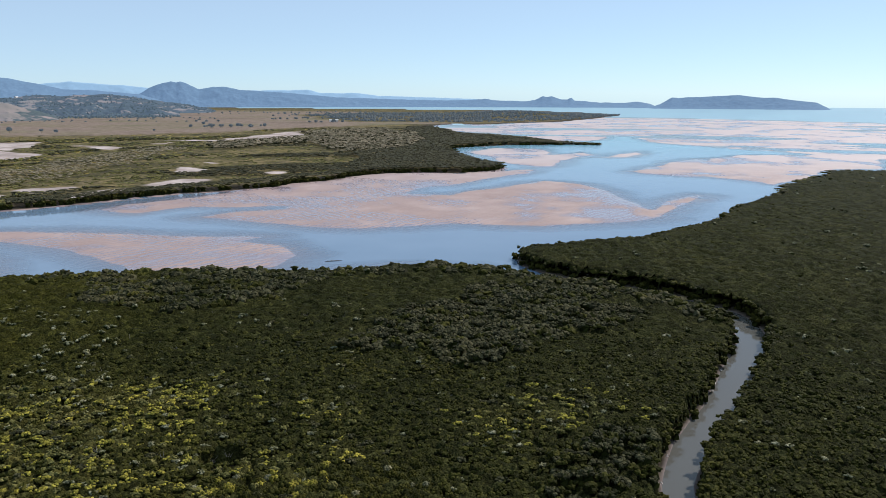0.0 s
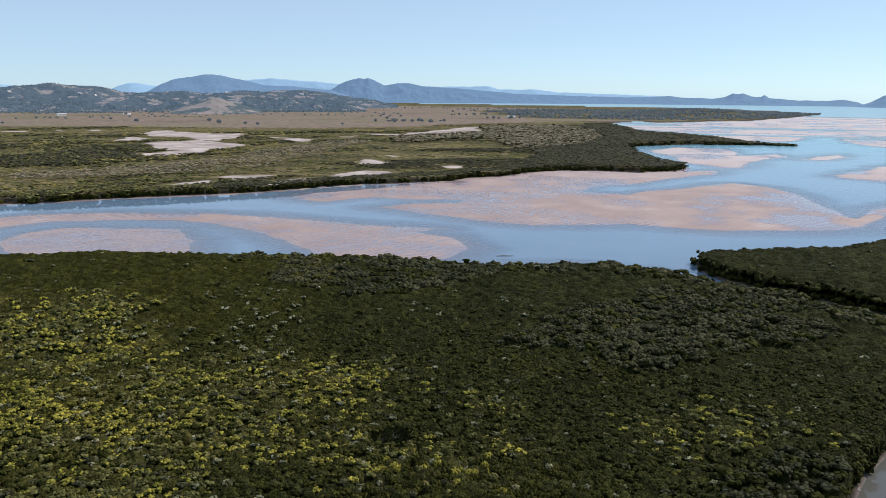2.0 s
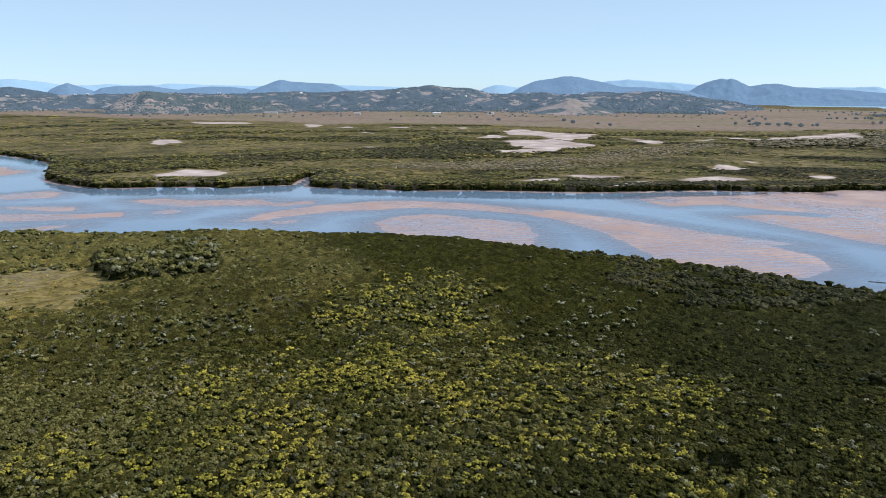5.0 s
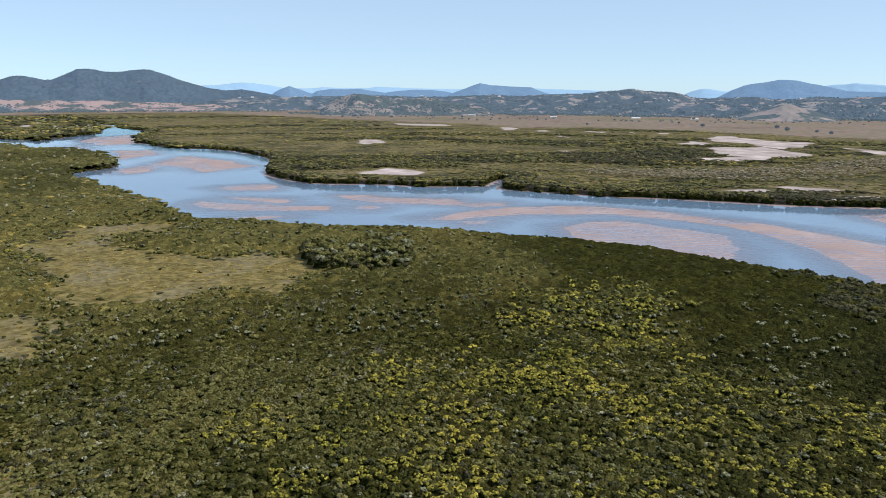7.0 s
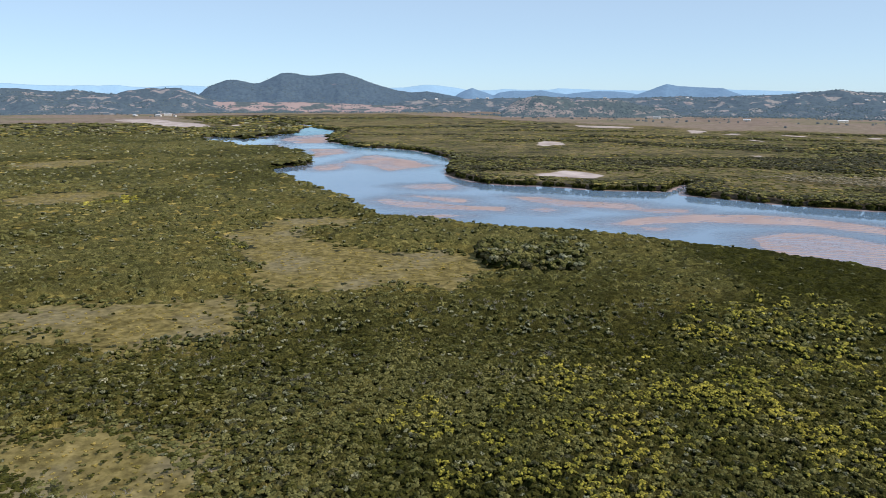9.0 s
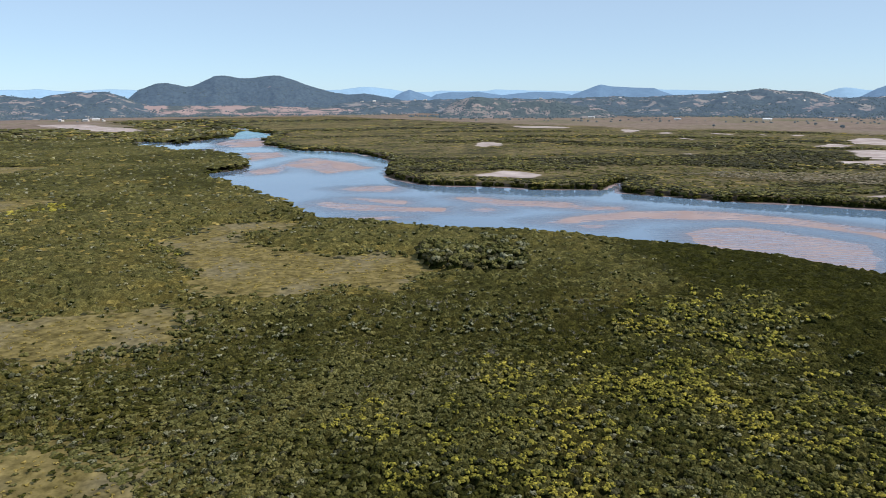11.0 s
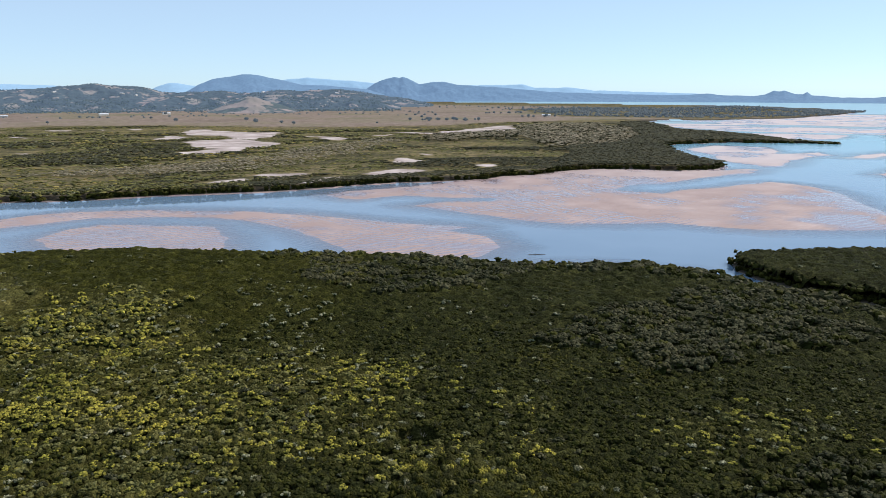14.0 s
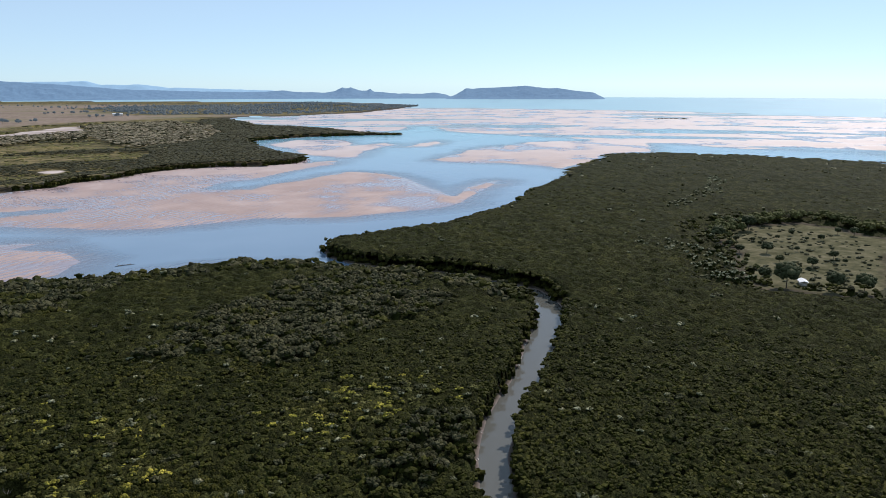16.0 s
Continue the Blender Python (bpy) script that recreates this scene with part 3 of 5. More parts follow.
WALLING = plain_material("house_wall", (0.50, 0.47, 0.43), (0.68, 0.65, 0.60), 0.6)

# ---- mesh helpers ----
def mesh_of(name, verts, tris, quads=None, mats=(), attrs=None, smooth=True, slots=None):
    """A mesh from arrays of vertices, triangles and quads."""
    me = bpy.data.meshes.new(name)
    tris = np.zeros((0, 3), np.int32) if tris is None else np.asarray(tris, np.int32)
    quads = np.zeros((0, 4), np.int32) if quads is None else np.asarray(quads, np.int32)
    loops = np.concatenate([tris.ravel(), quads.ravel()])
    count = len(tris) + len(quads)
    me.vertices.add(len(verts))
    me.vertices.foreach_set("co", np.ascontiguousarray(verts, np.float32).ravel())
    me.loops.add(len(loops))
    me.loops.foreach_set("vertex_index", loops)
    me.polygons.add(count)
    sizes = np.concatenate([np.full(len(tris), 3), np.full(len(quads), 4)]).astype(np.int32)
    me.polygons.foreach_set("loop_start", np.concatenate([[0], np.cumsum(sizes)[:-1]]).astype(np.int32))
    me.polygons.foreach_set("loop_total", sizes)
    me.polygons.foreach_set("use_smooth", np.full(count, smooth))
    for key, values in (attrs or {}).items():
        me.attributes.new(key, "FLOAT", "POINT").data.foreach_set("value", np.ascontiguousarray(values, np.float32))
    for mat in mats:
        me.materials.append(mat)
    if slots is not None:
        me.polygons.foreach_set("material_index", np.asarray(slots, np.int32))
    me.update(calc_edges=True)
    return me


def part(name, bm, mat, parent, label=""):
    """A bmesh as one mesh object under a thing or a part."""
    me = bpy.data.meshes.new(name)
    bm.to_mesh(me)
    bm.free()
    me.materials.append(mat)
    ob = new(name, me)
    ob.parent = parent
    return tagged(ob, label)


def mesh_part(name, me, parent, label=""):
    ob = new(name, me)
    ob.parent = parent
    return tagged(ob, label)


rng = np.random.default_rng(7)

def rise_at(x, y):
    """Height of the low wooded headland."""
    return 15 * np.exp(-((x - 220) / 170) ** 2 - ((y - 2750) / 300) ** 2)


# ---- ground and water ----
az_grid = np.concatenate([np.arange(-52, 106, 0.29), np.arange(106, 308, 4.0)])
rings, r = [10.0, 40.0, 70.0], 95.0
while r < 4975:
    rings.append(r)
    r += max(2.2, r * r * 1.6e-5)
rings = np.array(rings + [4980.0])
gaz, gr = np.meshgrid(az_grid, rings)
gx, gy = at(gaz.ravel(), gr.ravel())
land, sand = land_at(gx, gy), sand_at(gx, gy)
wx, wy = warp(gx, gy, 6.0)
head = signed(gx, gy, HEADLAND)
plain = np.minimum(signed(wx, wy, PLAIN), -head - 20)
clear = signed(wx, wy, CLEARING)
pan = np.maximum.reduce([signed(wx, wy, p) for p in PANS])
marsh_poly = marsh_at(gx, gy)
far_side = signed(gx, gy, LANDS["far"])
near_side = signed(gx, gy, LANDS["near"])
west = step(-120, -420, gx)
openings = np.maximum(step(0.47, 0.38, banded(gx, gy)) * step(0.38, 0.55, fbm(gx, gy, 240, 64)), step(60, 15, np.hypot((gx + 665) * 0.7, gy - 385)))
marsh = np.maximum(2 * step(-20, -8, marsh_poly), np.maximum(step(10, 60, far_side) * (1 + 0.42 * openings), step(40, 120, near_side) * west))
bed = np.where(sand > 0, np.minimum(0.35, sand * 0.05), np.maximum(-1.25, sand * 0.032))
beach = step(-7, -4, far_side) * step(1500, 900, gy) * step(0.22, 0.36, fbm(gx, gy, 90, 23))
bed = np.maximum(bed, np.where(far_side < 2, beach * 1.35 - 1.25, -9))
sand = np.maximum(sand, np.where(far_side < 2, 8 * beach - 4, -99))
hump = rise_at(gx, gy)
shore = -1.3 + step(-2.0, 1.5, land) * 1.9 + step(20, 700, plain) * 2.0 + hump
gz = np.where(land > -3, np.maximum(bed, shore), bed) + 0.15 * (fbm(gx, gy, 25, 8) - 0.5)
ncol, nrow = len(az_grid), len(rings)
idx = np.arange(ncol * nrow).reshape(nrow, ncol)
nxt = np.roll(idx, -1, 1)
quads = np.stack([idx[:-1], idx[1:], nxt[1:], nxt[:-1]], -1).reshape(-1, 4)
hub = np.array([[0.0, 0.0, gz[:ncol].mean()]])
fan = np.stack([np.full(ncol, ncol * nrow), idx[0], nxt[0]], -1)
pad = lambda v: np.append(v, v[0])
ground_me = mesh_of("ground", np.concatenate([np.stack([gx, gy, gz], -1), hub]), fan, quads, [GROUND],
                    {"land": pad(land), "sand": pad(sand), "plain": pad(plain), "pan": pad(pan), "marsh": pad(marsh), "clear": pad(clear)})
tagged(new("ground", ground_me), "tidal flats of rippled sand, mud, marsh and dry grass plain", "ground", kind="structure")
wet = (gz < 0.12).reshape(nrow, ncol)
keep = wet[:-1] | wet[1:] | np.roll(wet, -1, 1)[:-1] | np.roll(wet, -1, 1)[1:]
wq = quads[keep.ravel()]
used, inverse = np.unique(wq, return_inverse=True)
creek = np.where((gx > 25) & (gx < 125) & (gy < 320), step(340, 285, gy), 0)
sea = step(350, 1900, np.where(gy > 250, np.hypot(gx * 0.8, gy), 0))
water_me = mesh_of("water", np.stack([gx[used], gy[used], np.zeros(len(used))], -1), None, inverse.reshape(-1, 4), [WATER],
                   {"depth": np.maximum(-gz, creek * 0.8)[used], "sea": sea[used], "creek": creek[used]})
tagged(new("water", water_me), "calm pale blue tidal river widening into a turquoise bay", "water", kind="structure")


# ---- foliage ----
def dome(seg, levels, rng):
    """Lumpy core of a crown: rings of vertices up to a top."""
    v, f = [], []
    for z, rad in levels:
        for k in range(seg):
            a = 2 * math.pi * (k + 0.5 * (len(v) // seg % 2)) / seg
            q = rad * rng.uniform(0.82, 1.15)
            v.append((q * math.cos(a), q * math.sin(a), z + rng.uniform(-0.06, 0.06)))
    top = len(v)
    v.append((rng.uniform(-0.1, 0.1), rng.uniform(-0.1, 0.1), 0.93))
    for i in range(len(levels) - 1):
        for k in range(seg):
            a, b = i * seg + k, i * seg + (k + 1) % seg
            f += [(a, b, b + seg), (a, b + seg, a + seg)]
    base = (len(levels) - 1) * seg
    f += [(base + k, base + (k + 1) % seg, top) for k in range(seg)]
    return v, f


def puff(lobes, seg, rng, core=False, size=0.44, leaves=0):
    """Crown of rounded leafy balls, one unit in radius and one high, with an optional core painted dark as inner shade,
    and loose leaf clumps.
    """
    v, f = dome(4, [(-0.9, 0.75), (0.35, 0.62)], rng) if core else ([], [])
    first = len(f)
    for k in range(lobes):
        a = 2 * math.pi * (k * 0.618 + rng.uniform(0, 0.15))
        d = 0.66 * math.sqrt(k / max(1, lobes - 1)) if lobes > 1 else 0.0
        rad = size * rng.uniform(0.75, 1.2)
        o = Vector((d * math.cos(a), d * math.sin(a), 0.98 - rad - 0.5 * d * d * rng.uniform(0.5, 1.5)))
        base = len(v)
        for z, q in ((-0.45, 0.9), (0.45, 0.88)):
            for i in range(seg):
                an = 2 * math.pi * (i + (0.5 if z > 0 else 0)) / seg + k
                w = rad * q * rng.uniform(0.68, 1.2)
                v.append((o.x + w * math.cos(an), o.y + w * math.sin(an), o.z + rad * z * rng.uniform(0.5, 1.5)))
        v.append((o.x + 0.3 * rad * rng.normal(), o.y + 0.3 * rad * rng.normal(), o.z + rad * rng.uniform(0.75, 1.15)))
        for i in range(seg):
            p, q = base + i, base + (i + 1) % seg
            f += [(p, q, p + seg), (q, q + seg, p + seg), (p + seg, q + seg, base + 2 * seg)]
        for i in range(leaves):
            n = Vector(rng.normal(size=3))
            n.z = abs(n.z)
            n.normalize()
            c = o + rad * n
            t = n.orthogonal().normalized()
            t = Matrix.Rotation(rng.uniform(0, 6.28), 3, n) @ t
            b, s = n.cross(t) + 0.5 * n, size * 0.3 * rng.uniform(0.6, 1.2)
            e = len(v)
            v += [tuple(c - s * t), tuple(c + s * t), tuple(c + s * b)]
            f.append((e, e + 1, e + 2))
    return np.array(v), np.array(f), np.arange(len(f)) < first


BALL_FINE = [puff(8, 4, rng, True, 0.33) for _ in range(8)]
BALL_MEDIUM = [puff(4, 4, rng, True, 0.46) for _ in range(6)]
CLOSED_FINE = [puff(5, 4, rng, False, 0.43, 1) for _ in range(8)]
CLOSED_MEDIUM = [puff(4, 4, rng, False, 0.50) for _ in range(6)]
COARSE = [puff(2, 4, rng, False, 0.66) for _ in range(6)]


def heap(x, y, z, rad, high, kinds, rng, arch=None):
    """Vertices and triangles of many crowns, each turned and sized."""
    arch = np.full(len(x), 0.85) if arch is None else arch
    pick = rng.integers(0, len(kinds), len(x))
    turn = rng.uniform(0, 2 * math.pi, len(x))
    vs, fs, ms, base = [], [], [], 0
    for k, (v, f, core) in enumerate(kinds):
        m = np.nonzero(pick == k)[0]
        if not len(m):
            continue
        c, s = np.cos(turn[m])[:, None], np.sin(turn[m])[:, None]
        stretch = rng.uniform(0.85, 1.2, (len(m), 1))
        px = (v[:, 0] * c - v[:, 1] * s) * rad[m][:, None] * stretch + x[m][:, None]
        py = (v[:, 0] * s + v[:, 1] * c) * rad[m][:, None] / stretch + y[m][:, None]
        pz = z[m][:, None] + high[m][:, None] - (1 - v[:, 2]) * np.minimum(rad[m] * arch[m], high[m])[:, None]
        vs.append(np.stack([px, py, pz], -1).reshape(-1, 3))
        fs.append((f[None] + (base + np.arange(len(m)) * len(v))[:, None, None]).reshape(-1, 3))
        ms.append(np.tile(core, len(m)))
        base += len(m) * len(v)
    return np.concatenate(vs), np.concatenate(fs), np.concatenate(ms)


def spots(a0, a1, r0, r1, spacing, rng):
    """Jittered places in a sector, spaced by a function of the distance."""
    xs, ys, ss, rr = [], [], [], r0
    while rr < r1:
        s = spacing(rr)
        a = np.arange(a0, a1, math.degrees(s / rr)) + rng.uniform(0, 1) * math.degrees(s / rr)
        rad = rr + rng.uniform(-0.42, 0.42, len(a)) * s
        px, py = at(a + rng.uniform(-0.42, 0.42, len(a)) * math.degrees(s / rr), rad)
        xs.append(px), ys.append(py), ss.append(np.full(len(a), s))
        rr += s * 0.92
    return np.concatenate(xs), np.concatenate(ys), np.concatenate(ss)


def gathered(x, y, n):
    """Share of yellow crowns, and how mixed the forest is there."""
    share, zone = np.zeros(x.shape), np.zeros(x.shape)
    for s, outline in YELLOWS:
        edge = signed(x, y, outline) + (14 if s > 0.8 else 30) * (n - 0.5)
        inside = step(-7, 3, edge) if s > 0.8 else step(-11, 11, edge)
        share, zone = np.maximum(share, s * inside), np.maximum(zone, inside * (1.0 if s > 0.28 else 0.35))
    return share, zone


px1, py1, ps1 = spots(-47, 102, 96, 1750, lambda r: min(max(2.0, 0.0102 * r if r < 450 else 4.6 + 0.0064 * (r - 450)), 13), rng)
m = signed(px1, py1, LANDS["far"]) < 0
px1, py1, ps1 = px1[m], py1[m], ps1[m]
px2, py2, ps2 = spots(102, 313, 60, 420, lambda r: 9.0, rng)
px3, py3, ps3 = spots(-47, 102, 40, 95, lambda r: 9.0, rng)
px4, py4, ps4 = spots(-12, 84, 370, 1750, lambda r: min(max(2.9, 0.0054 * r), 8), rng)
m = signed(px4, py4, LANDS["far"]) > 0
px4, py4, ps4 = px4[m], py4[m], ps4[m]
px5, py5, ps5 = spots(60, 102, 1750, 2600, lambda r: 21.0, rng)
px, py, ps = np.concatenate([px1, px2, px3, px4, px5]), np.concatenate([py1, py2, py3, py4, py5]), np.concatenate([ps1, ps2, ps3, ps4, ps5])
pland = land_at(px, py)
m = pland > 0.8
px, py, ps, pland = px[m], py[m], ps[m], pland[m]
qx, qy = warp(px, py, 6.0)
p_far = signed(px, py, LANDS["far"])
p_near = signed(px, py, LANDS["near"])
p_right = signed(px, py, LANDS["right"])
p_plain = signed(qx, qy, PLAIN)
p_clear = signed(qx, qy, CLEARING)
p_pan = np.maximum.reduce([signed(qx, qy, p) for p in PANS])
p_marsh = marsh_at(px, py)
p_grey = np.maximum.reduce([signed(qx, qy, p) for p in GREY_STANDS]) + 22 * (fbm(px, py, 14, 45) - 0.5)
p_thick = signed(qx, qy, THICKET)
p_heath = signed(qx, qy, HEATH)
p_strip = signed(qx, qy, SCRUB)
n1, n2, n3 = fbm(px, py, 60, 41), fbm(px, py, 22, 42), fbm(px, py, 130, 43)
u = rng.uniform(0, 1, len(px))
dist = np.hypot(px, py)
n4 = fbm(px, py, 9, 44, 2)
yellow, zone = gathered(px, py, n2)
yellow *= np.where(yellow > 0.6, 1.0, (0.7 + 0.9 * step(0.38, 0.62, n2)) * (0.25 + 1.1 * step(0.42, 0.58, n4)))
wst = step(-22, 30, signed(px, py, WEST) + 60 * (n1 - 0.5))
mixed = np.maximum(zone, wst)
patchy = step(0.34, 0.60, fbm(px, py, 75, 47, 4))
kind = np.where(u < 0.75 * wst * (0.36 + 0.64 * patchy), "olive", "dark").astype("U8")
deep = np.where(p_right > 0, 0.96, 0.92 * step(-160, -50, px + 60 * (n2 - 0.5))) * (1 - 0.75 * wst) * (1 - 0.5 * zone)
kind = np.where((kind == "dark") & (rng.uniform(0, 1, len(px)) < 0.30 * zone), "olive", kind)
kind = np.where((kind == "dark") & (rng.uniform(0, 1, len(px)) < deep), "deep", kind)
kind = np.where(rng.uniform(0, 1, len(px)) < np.where(p_right > 0, 0.02, 0.03) + (0.04 + 0.30 * step(0.50, 0.68, n2)) * mixed, "grey", kind)
pale_in = step(-8, 8, signed(px, py, PALE_STAND) + 24 * (n2 - 0.5))
kind = np.where(rng.uniform(0, 1, len(px)) < np.where(p_right > 0, 0.012, 0.02) + 0.16 * pale_in + 0.22 * yellow + 0.07 * mixed, "pale", kind)
sage_in = step(-14, 14, signed(px, py, SAGE_STAND) + 40 * (n1 - 0.5))
kind = np.where((rng.uniform(0, 1, len(px)) < (np.maximum(0.30 * zone, 0.55 * sage_in) + 0.18 * wst) * (0.4 + 1.2 * step(0.40, 0.6, n2))) & (p_right < 0), "sage", kind)
kind = np.where(rng.uniform(0, 1, len(px)) < yellow, "yellow", kind)
kind = np.where((p_grey > 0) & (u < np.where(dist < 195, 0.45, 0.75)), "grey", kind)
# pale crowns by the clearing and along a drain in the right-hand forest
drain = np.minimum(along(px, py, [(371, 536), (326, 476), (254, 414)]), along(px, py, [(181, 318), (186, 308), (189, 296), (191, 284), (183, 262), (180, 247)]))
kind = np.where((drain < np.where(dist > 380, 7, 9)) & (rng.uniform(0, 1, len(px)) < 0.5), "pale", kind)
radius = ps * 0.72 * rng.uniform(0.8, 1.3, len(px))
away = step(250, 520, dist)
height = 4.1 + 1.7 * n1 + (1.3 - 0.9 * away) * n2 + rng.uniform(-0.35, 0.45, len(px)) * (1 - 0.7 * away)
big = (p_grey > 0) & (dist < 420)
radius, height = np.where(big, radius * np.where(dist < 195, 1.25, 1.75), radius), np.where(big, height + 0.4 + 1.8 * rng.uniform(0, 1, len(px)), height)
radius = np.where(kind == "pale", radius * 0.75, np.where(np.isin(kind, ["sage", "yellow"]), radius * 0.9, radius))
height = np.where(kind == "yellow", height + 0.15, height)
radius = np.where((kind == "pale") & (dist > 260), radius * 0.6, radius)
height *= 1 - 0.42 * wst * step(60, 200, -px) * step(4, 90, p_near)
# the far shore: a tall fringe along the water, low shrubs behind
fringe = p_far < 12 + 24 * n3 + np.where((px + 90 * (n3 - 0.5) > -112) & (py > 690), 400, 0)
low = (p_far > 0) & ~fringe
height = np.where(fringe & (p_far > 0), height * 1.15, height)
band = banded(px, py)
height, kind = np.where(low, 0.4 + 1.0 * n2 + 2.0 * step(0.54, 0.64, band), height), np.where(low & (u > 0.62) & (band < 0.58), "olive", kind)
height *= 1 - 0.5 * step(100, 200, px) * step(1130, 1170, py)
height *= 0.14 + 0.86 * step(0, 32, -p_marsh)
drop = (p_plain > -10) | (p_clear > -1) | (p_pan > -9) | ((px + 48) ** 2 + (py - 143) ** 2 < 22)
bank = (p_near > 0) & (p_near < 15) & (px > -170) & (py > 240) & (rng.uniform(0, 1, len(px)) < 0.35)
radius, height = np.where(bank, radius * 1.5, radius), np.where(bank, height + 1.6, height)
kind = np.where(bank & (u < 0.6), "grey", kind)
drop |= big & (rng.uniform(0, 1, len(px)) < 0.45)
drop |= low & (u < np.where(band > 0.57, 0.30, np.where(band < 0.42, 0.90, 0.70))) & (p_heath < 0)
drop |= (p_far > 0) & (p_far < 2.0) & ~((px > 90) & (py > 1100))
ochre = (rng.uniform(0, 1, len(px)) < 0.2 * step(-230, -520, px) * step(0.35, 0.6, n3)) & (kind == "olive")
kind = np.where(ochre, "tan", kind)
in_marsh = p_marsh > 0
kind = np.where(in_marsh, np.where(u < 0.74, "tan", np.where(u < 0.88, "olive", "dark")), kind)
drop |= in_marsh & (rng.uniform(0, 1, len(px)) < 0.35)
height, radius = np.where(in_marsh, 0.25 + 0.4 * u + 0.5 * (u > 0.88), height), np.where(in_marsh, radius * (0.25 + 0.35 * u), radius)
kind = np.where((p_thick > 0), np.where(u < 0.5, "grey", np.where(u < 0.85, "sage", np.where(u < 0.94, "pale", "olive"))), kind)
drop |= (p_thick > 0) & (rng.uniform(0, 1, len(px)) < 0.3)
height, radius = np.where(p_thick > 0, 3.2 + 3.2 * n2 + u, height), np.where(p_thick > 0, radius * 1.15, radius)
strip = (p_strip > 14 - 28 * n2) & (p_far > 20) & (u < 0.5 + 0.4 * step(-380, -460, px))
kind, height, radius = np.where(strip, "scrub", kind), np.where(strip, 1.8 + 2.4 * u, height), np.where(strip, radius * 0.72, radius)
drop &= ~strip
heath = (p_heath > 0) & (p_plain < 60) & (p_pan < -4)
kind, height = np.where(heath, np.where(rng.uniform(0, 1, len(px)) < 0.72, "scrub", "grey"), kind), np.where(heath, 2.0 + 3 * n2 + 2.0 * rng.uniform(0, 1, len(px)), height)
radius = np.where(heath, radius * 0.75, radius)
drop &= ~heath
# low outer boughs that close the forest's face along the water
edge = (pland < 5.5) & ~drop & (rng.uniform(0, 1, len(px)) < 0.95)
e_rows = np.nonzero(edge)[0]
e_rows = np.concatenate([e_rows, e_rows[(p_far[e_rows] > 0) & (dist[e_rows] < 900)]])
ex, ey, es = px[e_rows] + rng.normal(size=len(e_rows)) * 0.9, py[e_rows] + rng.normal(size=len(e_rows)) * 0.9, ps[e_rows]
e_high = np.where(p_far[e_rows] > 0, 3.0, 1.6)
arch = np.where(np.isin(kind, ["dark", "deep", "olive", "tan"]) & (dist < 600), 0.72, np.where(dist > 560, 0.26, 0.8))
arch = np.where(low | (wst > 0.5), np.minimum(arch, 0.38), arch)
arch = np.where(np.isin(kind, ["yellow", "pale", "grey", "sage"]), 0.75, arch)
# dark trees of the far shore take the leaf colour with haze painted in
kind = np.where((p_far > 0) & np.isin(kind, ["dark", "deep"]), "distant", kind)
# a stretch of nearest trees stands as single trees
covered = (p_far < 0) & np.isin(kind, ["dark", "deep", "olive"]) & (p_thick < 0) & (pland > 4) & ~big & ~bank
drop |= covered & (rng.uniform(0, 1, len(px)) < 0.10 + (0.65 + 0.1 * wst) * step(170, 280, dist)) & ~((px > -46) & (px < -2) & (py > 114) & (py < 144))
single = (px > -46) & (px < -2) & (py > 114) & (py < 144) & ~drop
single[np.nonzero(single)[0][300:]] = False
rest = ~drop & ~single
spread = covered & (dist > 230)
height = np.where(np.isin(kind, ["pale", "yellow", "sage"]) & (dist > 230) & (p_far < 0), height + 0.9, height)
radius = np.where((kind == "pale") & (drain < 9) & (dist < 380), radius * 1.1, radius)
radius, height, arch = np.where(spread, radius * 0.72, radius), np.where(spread, height - 0.2, height), np.where(spread, 0.75, arch)
floor_z = 0.5
lod = np.where(ps == 9.0, 900, np.where(big, 100, dist))
LABELS = {"dark": "dense dark green mangrove canopy over tidal mud", "deep": "very dark green closed mangrove canopy", "distant": "green mangrove fringe on the far shore", "olive": "low olive green mangrove scrub over tidal mud",
          "yellow": "bright yellow-green mangrove crowns among darker ones", "grey": "rounded grey-green mangrove crowns",
          "sage": "muted grey-green mangrove crowns in the mixed canopy", "pale": "pale silvery mangrove crowns scattered in the canopy", "tan": "tan and ochre tufts of low salt marsh",
          "scrub": "greyish olive scrub trees in a dense band"}
NAMES = {"dark": "mangrove_forest", "deep": "deep_mangrove_forest", "distant": "far_mangrove_forest", "olive": "olive_mangrove_scrub", "yellow": "yellow_mangrove_forest", "grey": "grey_mangrove_forest",
         "sage": "sage_mangrove_forest", "pale": "pale_mangrove_forest", "tan": "salt_marsh", "scrub": "scrub_band"}
